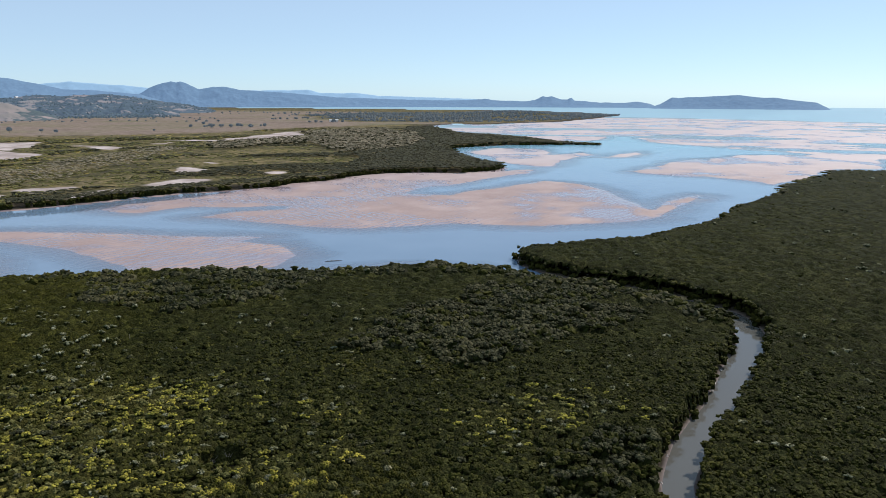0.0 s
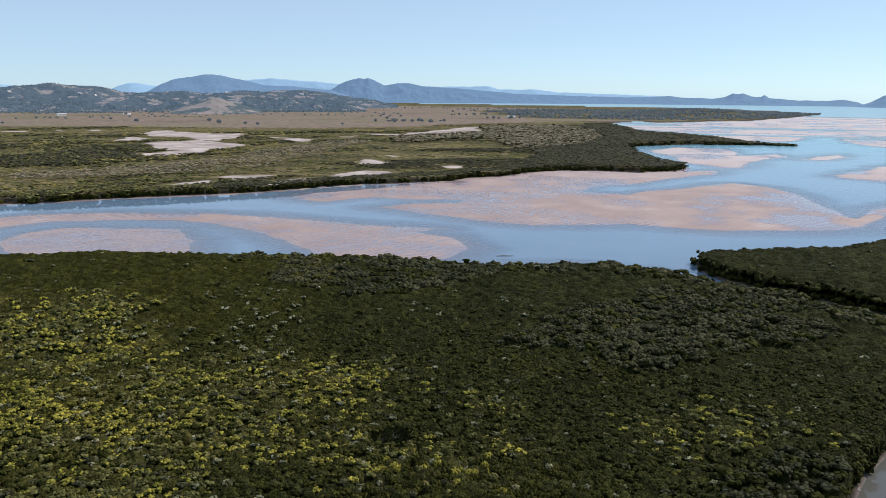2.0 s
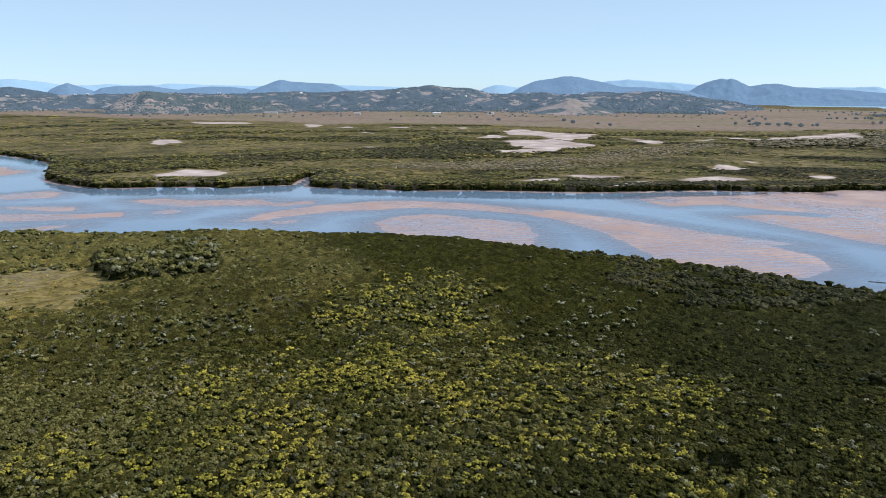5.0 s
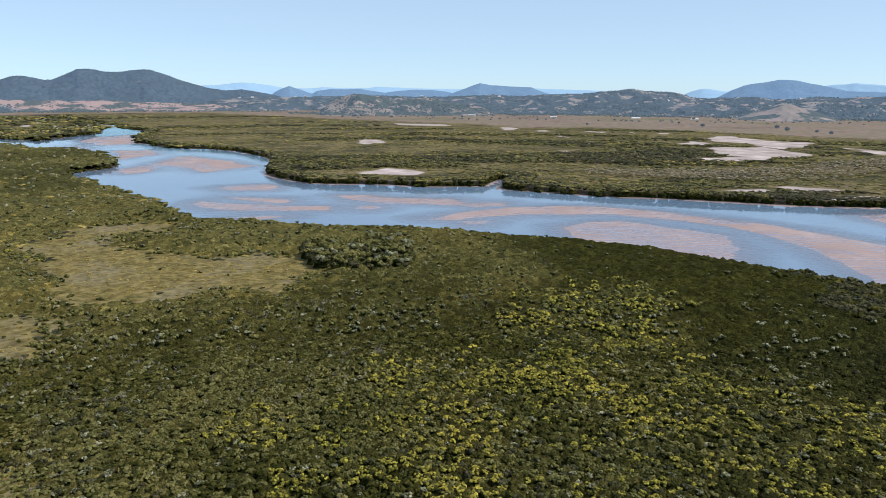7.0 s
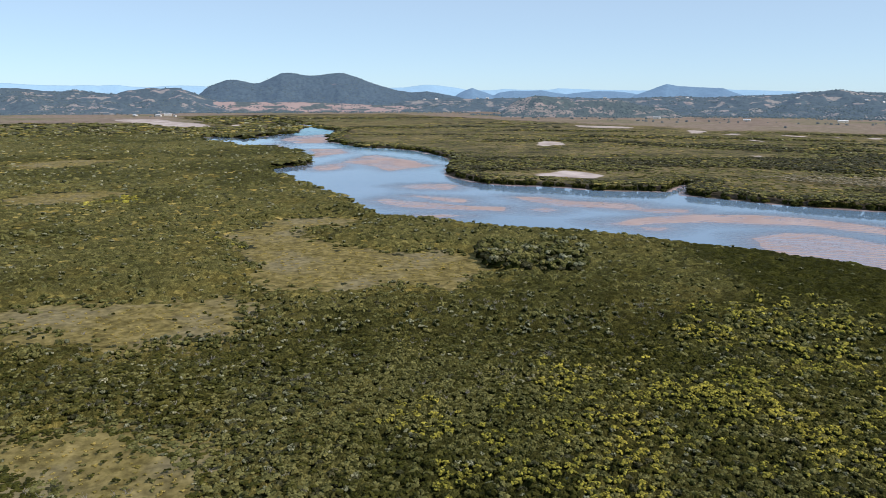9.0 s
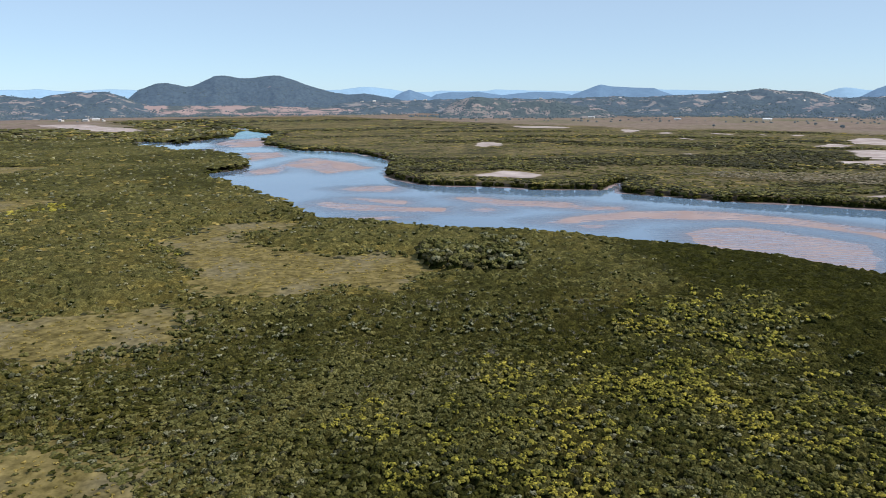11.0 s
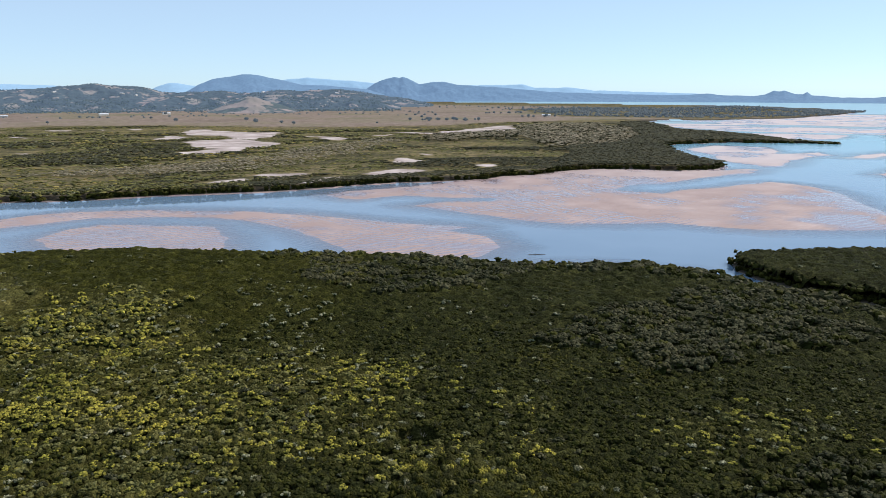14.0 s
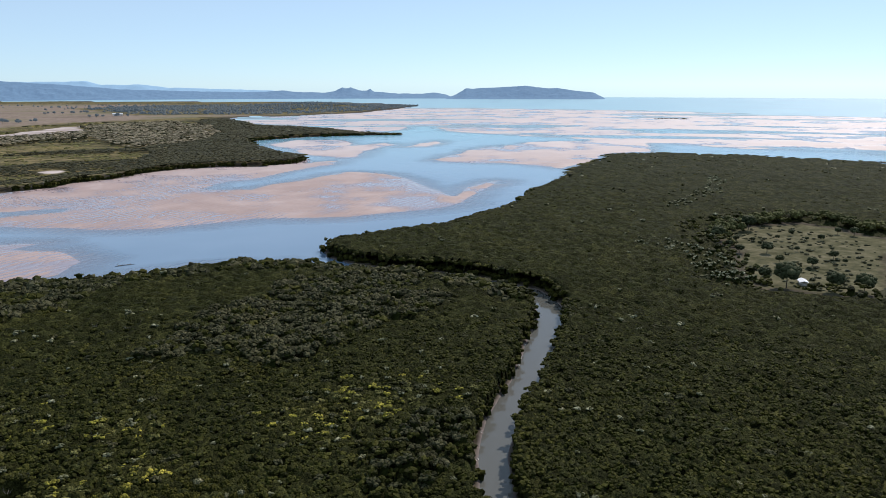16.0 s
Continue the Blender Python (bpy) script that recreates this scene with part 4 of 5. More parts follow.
for key in LABELS:
    vs, fs, ms, base = [], [], [], 0
    ball = key in ("yellow", "grey", "pale", "scrub", "sage")
    split = 195 if ball else 235
    for lo, hi, kinds in ((0, split, BALL_FINE if ball else CLOSED_FINE), (split, 560, BALL_MEDIUM if ball else CLOSED_MEDIUM), (560, 9000, COARSE)):
        m = rest & (kind == key) & (lod >= lo) & (lod < hi)
        if not m.any():
            continue
        v, f, c = heap(px[m], py[m], np.full(m.sum(), floor_z), radius[m], height[m], kinds, rng, arch[m])
        vs.append(v), fs.append(f + base), ms.append(c)
        base += len(v)
    if key == "dark":
        v, f, c = heap(ex, ey, np.full(len(ex), floor_z), es * 0.72, e_high + 1.6 * rng.uniform(0, 1, len(ex)), BALL_MEDIUM, rng)
        vs.append(v), fs.append(f + base), ms.append(c)
    if vs:
        me = mesh_of(NAMES[key], np.concatenate(vs), np.concatenate(fs), None, [LEAF[key], CORE_SHADE], slots=np.concatenate(ms) & (key not in ("scrub", "distant")), smooth=False)
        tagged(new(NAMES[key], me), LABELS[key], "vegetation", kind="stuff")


# the closed canopy between and under the crowns that stand out
def cells(x, y, size, seed):
    """Rounded bumps, 0 to 1, one in each cell."""
    ix, iy = np.floor(x / size).astype(np.int64), np.floor(y / size).astype(np.int64)
    best = np.full(x.shape, 9.0)
    for i in (-1, 0, 1):
        for j in (-1, 0, 1):
            cx = (ix + i + 0.1 + 0.8 * lattice(ix + i, iy + j, seed)) * size
            cy = (iy + j + 0.1 + 0.8 * lattice(ix + i, iy + j, seed + 9)) * size
            best = np.minimum(best, ((x - cx) ** 2 + (y - cy) ** 2) / size ** 2)
    return 1 - np.clip(best / 0.5, 0, 1)


c_az = np.arange(-47, 102, 0.28)
c_rings, r = [], 96.0
while r < 1500:
    c_rings.append(r)
    r += max(0.6, r * r * 1.3e-5)
ca, cr = np.meshgrid(c_az, np.array(c_rings))
shape = ca.shape
cx, cy = at(ca.ravel(), cr.ravel())
cr = cr.ravel()
c_near, c_right = signed(cx, cy, LANDS["near"]), signed(cx, cy, LANDS["right"])
ok = np.maximum(c_near, c_right) > -8
hx, hy = warp(cx[ok], cy[ok], 6.0)
c_land, c_bare = np.full(cx.shape, -9.0), np.full(cx.shape, 9.0)
c_land[ok] = land_at(cx[ok], cy[ok])
c_bare[ok] = np.maximum.reduce([marsh_at(cx[ok], cy[ok])] + [signed(hx, hy, p) for p in (CLEARING, PLAIN)])
c1, c2 = fbm(cx, cy, 60, 41), fbm(cx, cy, 22, 42)
c_west = step(-22, 30, signed(cx, cy, WEST) + 60 * (c1 - 0.5))
c_patch = step(0.34, 0.60, fbm(cx, cy, 75, 47, 4))
c_away = step(250, 520, cr)
top = 4.1 + 1.7 * c1 + (1.3 - 0.9 * c_away) * c2
top *= 1 - 0.42 * c_west * step(60, 200, -cx) * step(4, 90, c_near)
top *= 0.14 + 0.86 * step(0, 32, -c_bare)
near_lump, far_lump = cells(cx, cy, 1.75, 91), cells(cx, cy, 3.6, 92)
relief = 1 + 0.5 * step(-40, -140, cx) * step(320, 200, cr)
top += -1.55 * relief - 0.1 * step(260, 170, cr) + 0.9 * relief * near_lump * step(480, 300, cr) + relief * far_lump * (1.0 + 0.9 * step(200, 320, cr)) + 0.3 * rng.normal(size=cx.shape) * step(500, 150, cr)
hole = step(6.0, 3.4, np.hypot(cx + 48, cy - 143))
top = 0.3 + np.maximum(0.2, top) * step(0.5, 2.2, c_land) * step(-1, 14, -c_bare) * (1 - hole)
solid = (c_land > 0.9) & (c_bare < -0.5) & (hole < 0.9)
ci = np.arange(cx.size).reshape(shape)
cq = np.stack([ci[:-1, :-1], ci[1:, :-1], ci[1:, 1:], ci[:-1, 1:]], -1).reshape(-1, 4)
cq = cq[solid[cq].all(1)]
used, inverse = np.unique(cq, return_inverse=True)
c_zone = gathered(cx, cy, c2)[1]
c_deep = np.where(c_right > 0, 0.96, 0.92 * step(-160, -50, cx + 60 * (c2 - 0.5))) * (1 - 0.75 * c_west) * (1 - 0.5 * c_zone)
c_olive = np.maximum(0.85 * c_west * (0.36 + 0.64 * c_patch), 0.26 * c_zone)
sheet_me = mesh_of("mangrove_canopy", np.stack([cx, cy, top], -1)[used], None, inverse.reshape(-1, 4), [CANOPY], {"deep": c_deep[used], "olive": c_olive[used], "gold": (0.9 * step(-34, -2, c_bare) * step(-90, -130, cx))[used]})
tagged(new("mangrove_canopy", sheet_me), "closed canopy of small-leaved green mangroves", "vegetation", kind="stuff")


def trunk_mesh(name, high, thick, limbs, rng, mat):
    """Tapered, slightly bent trunk with a few limbs."""
    vs, fs = [], []

    def tube(a, b, ra, rb, bend):
        base, seg, steps = len(vs), 6, 4
        a, b = Vector(a), Vector(b)
        side = (b - a).orthogonal().normalized()
        other = (b - a).normalized().cross(side)
        for i in range(steps + 1):
            t = i / steps
            c = a.lerp(b, t) + bend * math.sin(math.pi * t) * side
            rad = ra + (rb - ra) * t
            for k in range(seg):
                an = 2 * math.pi * k / seg
                vs.append(tuple(c + rad * (math.cos(an) * side + math.sin(an) * other)))
        for i in range(steps):
            for k in range(seg):
                p, q = base + i * seg + k, base + i * seg + (k + 1) % seg
                fs.append((p, q, q + seg, p + seg))

    tube((0, 0, -0.4), (rng.uniform(-.3, .3), rng.uniform(-.3, .3), high * 0.7), thick, thick * 0.45, rng.uniform(-0.2, 0.2))
    for k in range(limbs):
        a = 2 * math.pi * (k + rng.uniform(0, 0.6)) / limbs
        z0 = high * rng.uniform(0.3, 0.55)
        tube((0, 0, z0), (high * 0.28 * math.cos(a), high * 0.28 * math.sin(a), z0 + high * 0.3), thick * 0.5, thick * 0.15, rng.uniform(-0.1, 0.1))
    return mesh_of(name, np.array(vs), None, np.array(fs), [mat])


def tree_thing(name, trunk, crown_me, label, category, group):
    e = tagged(new(name), label, category, group)
    mesh_part("trunk", trunk, e)
    mesh_part("crown", crown_me, e)
    return e


# single mangroves
models = []
for key in ("dark", "dark", "deep", "deep", "yellow", "grey", "pale", "olive", "sage"):
    v, f, core = puff(13, 7, rng, True, 0.30, 7)
    v[:, 2] = 5.6 - (1 - v[:, 2]) * 1.8
    me = mesh_of("crown", v * np.array((2.0, 2.0, 1.0)), f, None, [LEAF[key], CORE_SHADE], slots=core)
    words = {"dark": "dark green", "deep": "very dark green", "yellow": "bright yellow-green", "grey": "grey-green", "pale": "pale silvery", "olive": "olive green", "sage": "muted grey-green"}[key]
    models.append((key, tree_thing("mangrove_tree", trunk_mesh("trunk", 5.2, 0.14, 3, rng, BARK), me, words + " mangrove tree in dense tidal forest", "tree", "mangroves of the near forest")))
ids = np.nonzero(single)[0][:300]
placed = {k: False for k in range(len(models))}
for i in ids:
    options = [k for k, (key, _) in enumerate(models) if key == kind[i]] or [0]
    k = options[int(rng.integers(0, len(options)))]
    s, hs = radius[i] / 2.0, height[i] / 5.6
    pose_m = Matrix.LocRotScale((px[i], py[i], floor_z), Euler((0, 0, rng.uniform(0, 6.28))), (s, s, hs))
    if not placed[k]:
        models[k][1].matrix_basis = pose_m
        placed[k] = True
    else:
        t = copy_thing(models[k][1], Matrix.Identity(4))
        t.matrix_basis = pose_m
for k, (key, ob) in enumerate(models):
    if not placed[k]:
        ob.matrix_basis = Matrix.LocRotScale((-70 - 3.0 * k, 118 + 2 * k, floor_z), Euler((0, 0, k)), (0.9, 0.9, 0.95))

# ---- hills and mountains ----
def ridge(name, profile, r0, r1, mat, label, rough=0.06, gully=0.25, seed=1, category="hill", kind=""):
    """A range of hills: crest line as (degrees left, degrees up) seen from the hover point, foot at r0 and crest at r1."""
    a, e = np.array(sorted(profile)).T
    az = np.linspace(a[0], a[-1], max(24, int((a[-1] - a[0]) / (0.16 if r1 > 4700 else 0.07))))
    el = np.interp(az, a, e)
    kern = np.array([1, 2, 1]) / 4.0
    el = np.convolve(np.pad(el, 1, "edge"), kern, "valid")
    el = el + rough * (fbm(az * 100, az * 0 + seed * 50, 55, seed, 4) - 0.5)
    s = np.concatenate([np.linspace(0, 1, 24), np.linspace(1.15, 1.6, 3)])
    A, S = np.meshgrid(az, s)
    crest = np.maximum(80 + r1 * np.tan(np.radians(np.interp(A, az, el))), 2.0)
    R = r0 + (r1 - r0) * S
    X, Y = at(A, R)
    shape = np.where(S <= 1, S ** 1.15, np.maximum(0, 1 - (S - 1) / 0.55))
    n = fbm(A * 60, R, (r1 - r0) * 0.35, seed + 3, 4) - 0.5
    n2 = fbm(A * 60, R, (r1 - r0) * 0.16, seed + 4, 4) - 0.5
    mask = np.sin(np.pi * np.clip(S, 0, 1))
    Z = crest * np.clip(shape + gully * mask * (n + n2) * 1.6, 0, None)
    lim = 80 + R * np.tan(np.radians(np.interp(A, az, el)))
    Z = np.where(S < 1, np.minimum(Z, np.maximum(lim, 1.0)), Z) - 1.5
    i = np.arange(A.size).reshape(A.shape)
    q = np.stack([i[:-1, :-1], i[:-1, 1:], i[1:, 1:], i[1:, :-1]], -1).reshape(-1, 4)
    me = mesh_of(name, np.stack([X, Y, Z], -1).reshape(-1, 3), None, q, [mat])
    ob = tagged(new(name, me), label, category, kind=kind)
    return ob, X, Y, Z, A


# far relief: air haze painted in as bluish base colours and an even glow
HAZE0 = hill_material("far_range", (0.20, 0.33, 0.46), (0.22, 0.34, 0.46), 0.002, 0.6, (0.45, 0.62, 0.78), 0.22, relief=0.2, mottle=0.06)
HAZE1 = hill_material("haze_blue_mountain", (0.065, 0.115, 0.165), (0.12, 0.15, 0.18), 0.004, 0.85, (0.25, 0.39, 0.63), 0.38, relief=1.5, mottle=0.2)
# nearer hills: wood and paddock tones, with blue emission painting the haze before them
HAZE2 = hill_material("hazed_wooded_hill", (0.040, 0.058, 0.066), (0.15, 0.125, 0.10), 0.008, 0.86, (0.23, 0.35, 0.58), 0.22, (0.21, 0.135, 0.115), relief=3.0)
HAZE3 = hill_material("hazed_farmed_hill", (0.036, 0.050, 0.052), (0.19, 0.172, 0.138), 0.016, 0.48, (0.24, 0.35, 0.54), 0.22, (0.22, 0.168, 0.148), relief=2.0)
HAZE_KNOLL = hill_material("hazed_grass_knoll", (0.045, 0.056, 0.044), (0.17, 0.140, 0.108), 0.014, 0.38, (0.24, 0.35, 0.52), 0.20, (0.245, 0.185, 0.155), relief=1.5)
HAZE_REDRISE = hill_material("hazed_red_paddock", (0.050, 0.060, 0.050), (0.27, 0.178, 0.150), 0.010, 0.22, (0.24, 0.33, 0.48), 0.20, (0.30, 0.215, 0.180), relief=1.5)

FAR_LEFT = [(104, 0.5), (99, 0.55), (97, 0.40), (93.7, 0.42), (92.3, 0.46), (90.6, 0.3), (88.3, 0.48), (86.4, 0.40), (80, 0.2), (72.1, 0.4), (70.4, 0.62),
            (68.4, 0.44), (67.4, 0.25), (65.7, 0.19), (64.7, 0.29), (61.4, 0.25), (60.3, 0.36), (58.5, 0.30), (55, 0.22), (48.4, 0.3), (44.5, 0.2), (38, -0.1)]
FAR_RIGHT = [(38.3, -0.3), (37.4, 0.14), (36.6, 0.37), (36, 0.33), (35.2, 0.18), (33, 0.1), (31, 0.4), (28.7, 0.6), (26.9, 0.76), (25.2, 0.6), (23.6, 0.55), (22, 0.36), (18, 0.2),
             (14.5, 0.2), (12.5, 0.22), (10.8, 0.26), (9.9, 0.01), (7.3, 0.02), (5.6, -0.18), (1.9, -0.29), (-1.7, -0.41), (-5, -0.9)]
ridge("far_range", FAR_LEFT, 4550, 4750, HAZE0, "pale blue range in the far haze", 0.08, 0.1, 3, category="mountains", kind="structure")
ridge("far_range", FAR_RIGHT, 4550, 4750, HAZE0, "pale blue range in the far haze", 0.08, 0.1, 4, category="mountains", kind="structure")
BIG = [(36.3, -0.6), (35.9, -0.38), (35.4, -0.18), (34.66, 0.24), (33.8, 0.60), (33.1, 0.74), (32.4, 0.82), (31.57, 1.0), (31.0, 0.98), (30.4, 0.91), (29.6, 0.74), (28.46, 0.5),
       (27.4, 0.25), (25.1, 0.16), (23.7, 0.02), (22.6, -0.08), (21.2, -0.5)]
DOME = [(23.3, -0.7), (22.68, -0.13), (22.0, 0.33), (21.5, 0.55), (21.03, 0.69), (20.44, 0.81), (20.12, 0.72), (19.86, 0.82), (19.5, 0.72), (18.95, 0.44), (18.6, 0.26), (17.7, 0.43), (16.76, 0.46),
        (15.8, 0.25), (14.2, 0.14), (12.9, 0.07), (11.6, -0.04), (10.3, -0.14), (8.6, -0.30), (6.6, -0.36), (4.6, -0.42), (3.2, -0.46), (0.3, -0.51), (-1.4, -0.46), (-2.4, -0.38),
        (-3.1, -0.49), (-4.0, -0.52), (-5.4, -0.56), (-6.2, -0.46), (-6.74, -0.17), (-7.05, -0.27), (-7.4, -0.18), (-8.1, -0.43), (-8.6, -0.43), (-8.82, -0.24), (-9.1, -0.49),
        (-10.9, -0.63), (-12.7, -0.66), (-13.7, -0.55), (-14.5, -0.7), (-15.3, -1.0)]
ISLAND = [(-14.5, -1.0), (-15.3, -0.72), (-15.8, -0.42), (-16.05, -0.25), (-16.6, -0.29), (-17.2, -0.23), (-18.4, -0.19), (-19.6, -0.13), (-20.5, -0.06), (-21.4, -0.17), (-22.3, -0.26),
          (-22.9, -0.24), (-24.0, -0.40), (-25.0, -0.5), (-25.6, -0.57), (-25.95, -0.77), (-26.3, -0.93), (-26.5, -1.1)]
MESA = [(55.3, -0.4), (54.9, -0.12), (53.8, 0.28), (53.1, 0.55), (52.66, 0.70), (51.9, 0.55), (50.4, 0.46), (48.8, 0.40), (48.3, 0.2), (47.4, -0.1), (46.8, -0.5)]
CONES = [(68.6, -0.6), (67.9, -0.04), (67.4, 0.21), (66.87, 0.38), (66.4, 0.21), (65.6, -0.05), (65.26, -0.17), (64.85, 0.05), (63.8, 0.19), (62.7, 0.17), (61.7, 0.22), (60.9, 0.08), (59.8, -0.06),
         (58.7, 0.1), (57.5, 0.17), (56.1, 0.14), (55.0, 0.02), (54.0, -0.3)]
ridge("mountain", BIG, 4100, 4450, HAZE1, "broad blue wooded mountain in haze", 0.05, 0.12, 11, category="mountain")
dome = ridge("mountain", DOME, 4430, 4620, HAZE1, "haze-blue dome-shaped rocky mountain running out into a low ridge", 0.05, 0.12, 12, category="mountain")
ridge("island", ISLAND, 4250, 4420, HAZE1, "long haze-blue island with a flat crest in the bay", 0.03, 0.10, 13, category="island")
ridge("mountain", MESA, 3950, 4300, HAZE1, "flat-topped haze-blue hill with a knobbed end", 0.03, 0.15, 14, category="mountain")
ridge("mountain", CONES, 4000, 4350, HAZE1, "low haze-blue hills with a small cone", 0.05, 0.14, 15, category="mountain")
WOODED = [(88.0, -1.1), (87.0, -0.2), (86.24, 0.42), (85.6, 0.65), (85, 0.85), (84.35, 0.87), (83.6, 0.75), (83.1, 0.64), (82.7, 0.65), (82.2, 0.87), (81.6, 1.14), (81.1, 1.40), (80.4, 1.42),
          (79.4, 1.24), (78.6, 1.23), (77.75, 1.34), (76.9, 1.44), (76.4, 1.38), (75.4, 1.08), (74.7, 0.81), (73.75, 0.5), (72.5, 0.18), (71.5, 0.04), (70.3, 0.11), (69.6, 0.01), (68.9, -0.11),
          (67.9, -0.3), (66.9, -0.6)]
FARMED = [(107, 0.3), (103, 0.45), (100, 0.25), (98.3, 0.21), (97.3, 0.08), (96, 0.02), (94.9, 0.11), (93.6, -0.04), (92.4, -0.12), (91.7, 0.08), (90.9, 0.19), (90.2, 0.3), (89.4, 0.24), (88.3, 0.29), (87.4, 0.02), (86.4, -0.45),
          (84.5, -1.0)]
MIDDLE = [(74, -1.1), (72, -0.6), (69.5, -0.42), (66.5, -0.40), (63.5, -0.34), (60.5, -0.26), (57.5, -0.34), (54.5, -0.30), (51.5, -0.18), (49.5, -0.24), (47.6, -0.12), (46.3, -0.09), (45.2, -0.04), (44.4, 0.0), (43.8, 0.12),
          (42.8, 0.17), (41.6, 0.30), (40.8, 0.22), (39.8, 0.14), (38.7, 0.11), (37.9, -0.06), (37.1, -0.29), (36.0, -0.32), (34.4, -0.27), (33.0, -0.17), (31.9, -0.33), (30.4, -0.32), (29.0, -0.14), (27.4, -0.19),
          (26.2, -0.14), (25.1, -0.06), (24.2, -0.14), (23.1, -0.26), (21.7, -0.49), (20.0, -0.72), (18, -1.1), (16.5, -1.6)]
LOWER = [(52, -1.4), (49, -1.0), (46.5, -0.82), (44, -0.72), (42, -0.78), (39, -0.68), (36.5, -0.76), (34, -0.7), (31.5, -0.78), (28.5, -0.70), (26.0, -0.62), (23.8, -0.72), (21.8, -0.95), (20, -1.4)]
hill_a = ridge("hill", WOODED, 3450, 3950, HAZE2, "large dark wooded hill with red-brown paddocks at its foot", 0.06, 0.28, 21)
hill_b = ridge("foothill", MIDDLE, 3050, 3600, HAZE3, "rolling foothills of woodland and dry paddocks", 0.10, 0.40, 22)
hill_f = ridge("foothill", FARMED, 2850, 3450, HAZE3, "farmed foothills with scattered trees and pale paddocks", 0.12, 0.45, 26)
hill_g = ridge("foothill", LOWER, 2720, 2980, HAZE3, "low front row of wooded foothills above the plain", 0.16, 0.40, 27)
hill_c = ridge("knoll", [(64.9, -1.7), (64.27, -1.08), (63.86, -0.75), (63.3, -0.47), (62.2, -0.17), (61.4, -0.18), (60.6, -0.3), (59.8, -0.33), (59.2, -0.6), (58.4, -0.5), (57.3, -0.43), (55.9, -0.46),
                         (55.2, -0.68), (54.2, -0.86), (52.7, -1.02), (51.2, -1.6)], 2500, 2780, HAZE_KNOLL, "rounded grassy knoll with trees on its crest", 0.05, 0.25, 23)
hill_d = ridge("knoll", [(34.3, -1.7), (33.0, -1.23), (32.0, -0.94), (31.25, -0.63), (30.67, -0.69), (29.7, -1.0), (28.8, -1.22), (27.6, -1.7)], 2380, 2560, HAZE_KNOLL,
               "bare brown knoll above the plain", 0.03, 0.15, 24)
hill_e = ridge("knoll", [(94, -1.5), (91, -1.1), (88.5, -0.82), (85, -0.66), (82, -0.72), (79, -0.70), (76, -0.85), (73.5, -0.92), (70, -1.05), (67, -1.5)], 3050, 3350, HAZE_REDRISE,
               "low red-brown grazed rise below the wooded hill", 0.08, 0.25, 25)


def wood_on(surface, count, cover, seed, size, front=1.0):
    """Tree clumps over part of a hillside."""
    ob, X, Y, Z, A = surface
    rows = int(24 * front)
    k = rng.integers(0, rows * X.shape[1], count * 4)
    x, y, z = X.ravel()[k], Y.ravel()[k], Z.ravel()[k]
    x, y = x + rng.uniform(-6, 6, len(x)), y + rng.uniform(-6, 6, len(x))
    m = (fbm(x, y, 110, seed, 4) + rng.uniform(-0.09, 0.09, len(x)) > cover) & (z > 1.0)
    k = np.nonzero(m)[0][:count]
    s = rng.uniform(0.6, 1.5, len(k)) * size
    return x[k], y[k], z[k] - 1.5, s, s * rng.uniform(0.9, 1.4, len(k))


# hill woods: haze painted in with bluish leaf tones and a weak glow
far_wood = leaf_material("hazed_far_woodland", (0.038, 0.051, 0.050), (0.060, 0.078, 0.075), (0.088, 0.106, 0.100), 0.01, 0.9, air_haze=0.16)
# belt of dark trees where the plain meets the foothills, and copses under the red rise
ba = np.concatenate([rng.uniform(20, 67, 2600), rng.uniform(79.5, 84.5, 260), rng.uniform(67, 100, 700)])
br = np.concatenate([rng.uniform(2560, 2760, 2600), rng.uniform(2930, 3060, 260), rng.uniform(2900, 3100, 700)])
bx, by = at(ba, br)
m = (fbm(bx, by, 90, 56, 3) + 0.0004 * (br - 2560) > 0.47) | ((ba > 79.5) & (ba < 84.5) & (br > 2930) & (br < 3060))
bs = rng.uniform(2.2, 4.6, m.sum())
belt = (bx[m], by[m], np.full(m.sum(), 1.5), bs, bs * rng.uniform(1.2, 1.9, m.sum()))
sets = [wood_on(hill_b, 6500, 0.455, 51, 3.0), wood_on(hill_g, 3600, 0.44, 57, 2.9), wood_on(hill_f, 3600, 0.50, 58, 3.1), wood_on(hill_c, 1500, 0.44, 52, 3.0), wood_on(hill_e, 700, 0.58, 53, 3.2),
        wood_on(hill_a, 4200, 0.36, 54, 2.6), wood_on(hill_d, 30, 0.6, 55, 3.0), belt]
cat5 = [np.concatenate([s[i] for s in sets]) for i in range(5)]
TINY = [puff(1, 4, rng, False, 0.9) for _ in range(6)]
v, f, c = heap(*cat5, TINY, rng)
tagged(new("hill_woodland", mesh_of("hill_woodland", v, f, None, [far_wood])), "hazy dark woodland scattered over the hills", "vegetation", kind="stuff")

# wooded headland, shrubs and belts of trees across the plain
hx, hy = rng.uniform(-560, 660, 6000), rng.uniform(2080, 3300, 6000)
hs = signed(hx, hy, HEADLAND)
m = (hs > 4) & (fbm(hx, hy, 150, 61, 3) > 0.30)
hx, hy, hs = hx[m][:3600], hy[m][:3600], hs[m][:3600]
hz = 1.5 + rise_at(hx, hy)
bx, by = rng.uniform(-3300, -100, 9000), rng.uniform(-300, 3200, 9000)
bp = signed(bx, by, PLAIN)
belt = (bp > 30) & (np.hypot(bx, by) > 2150) & (fbm(bx * 0.6, by, 260, 62, 4) > 0.56)
bx, by = bx[belt][:800], by[belt][:800]
x, y = np.concatenate([hx, bx]), np.concatenate([hy, by])
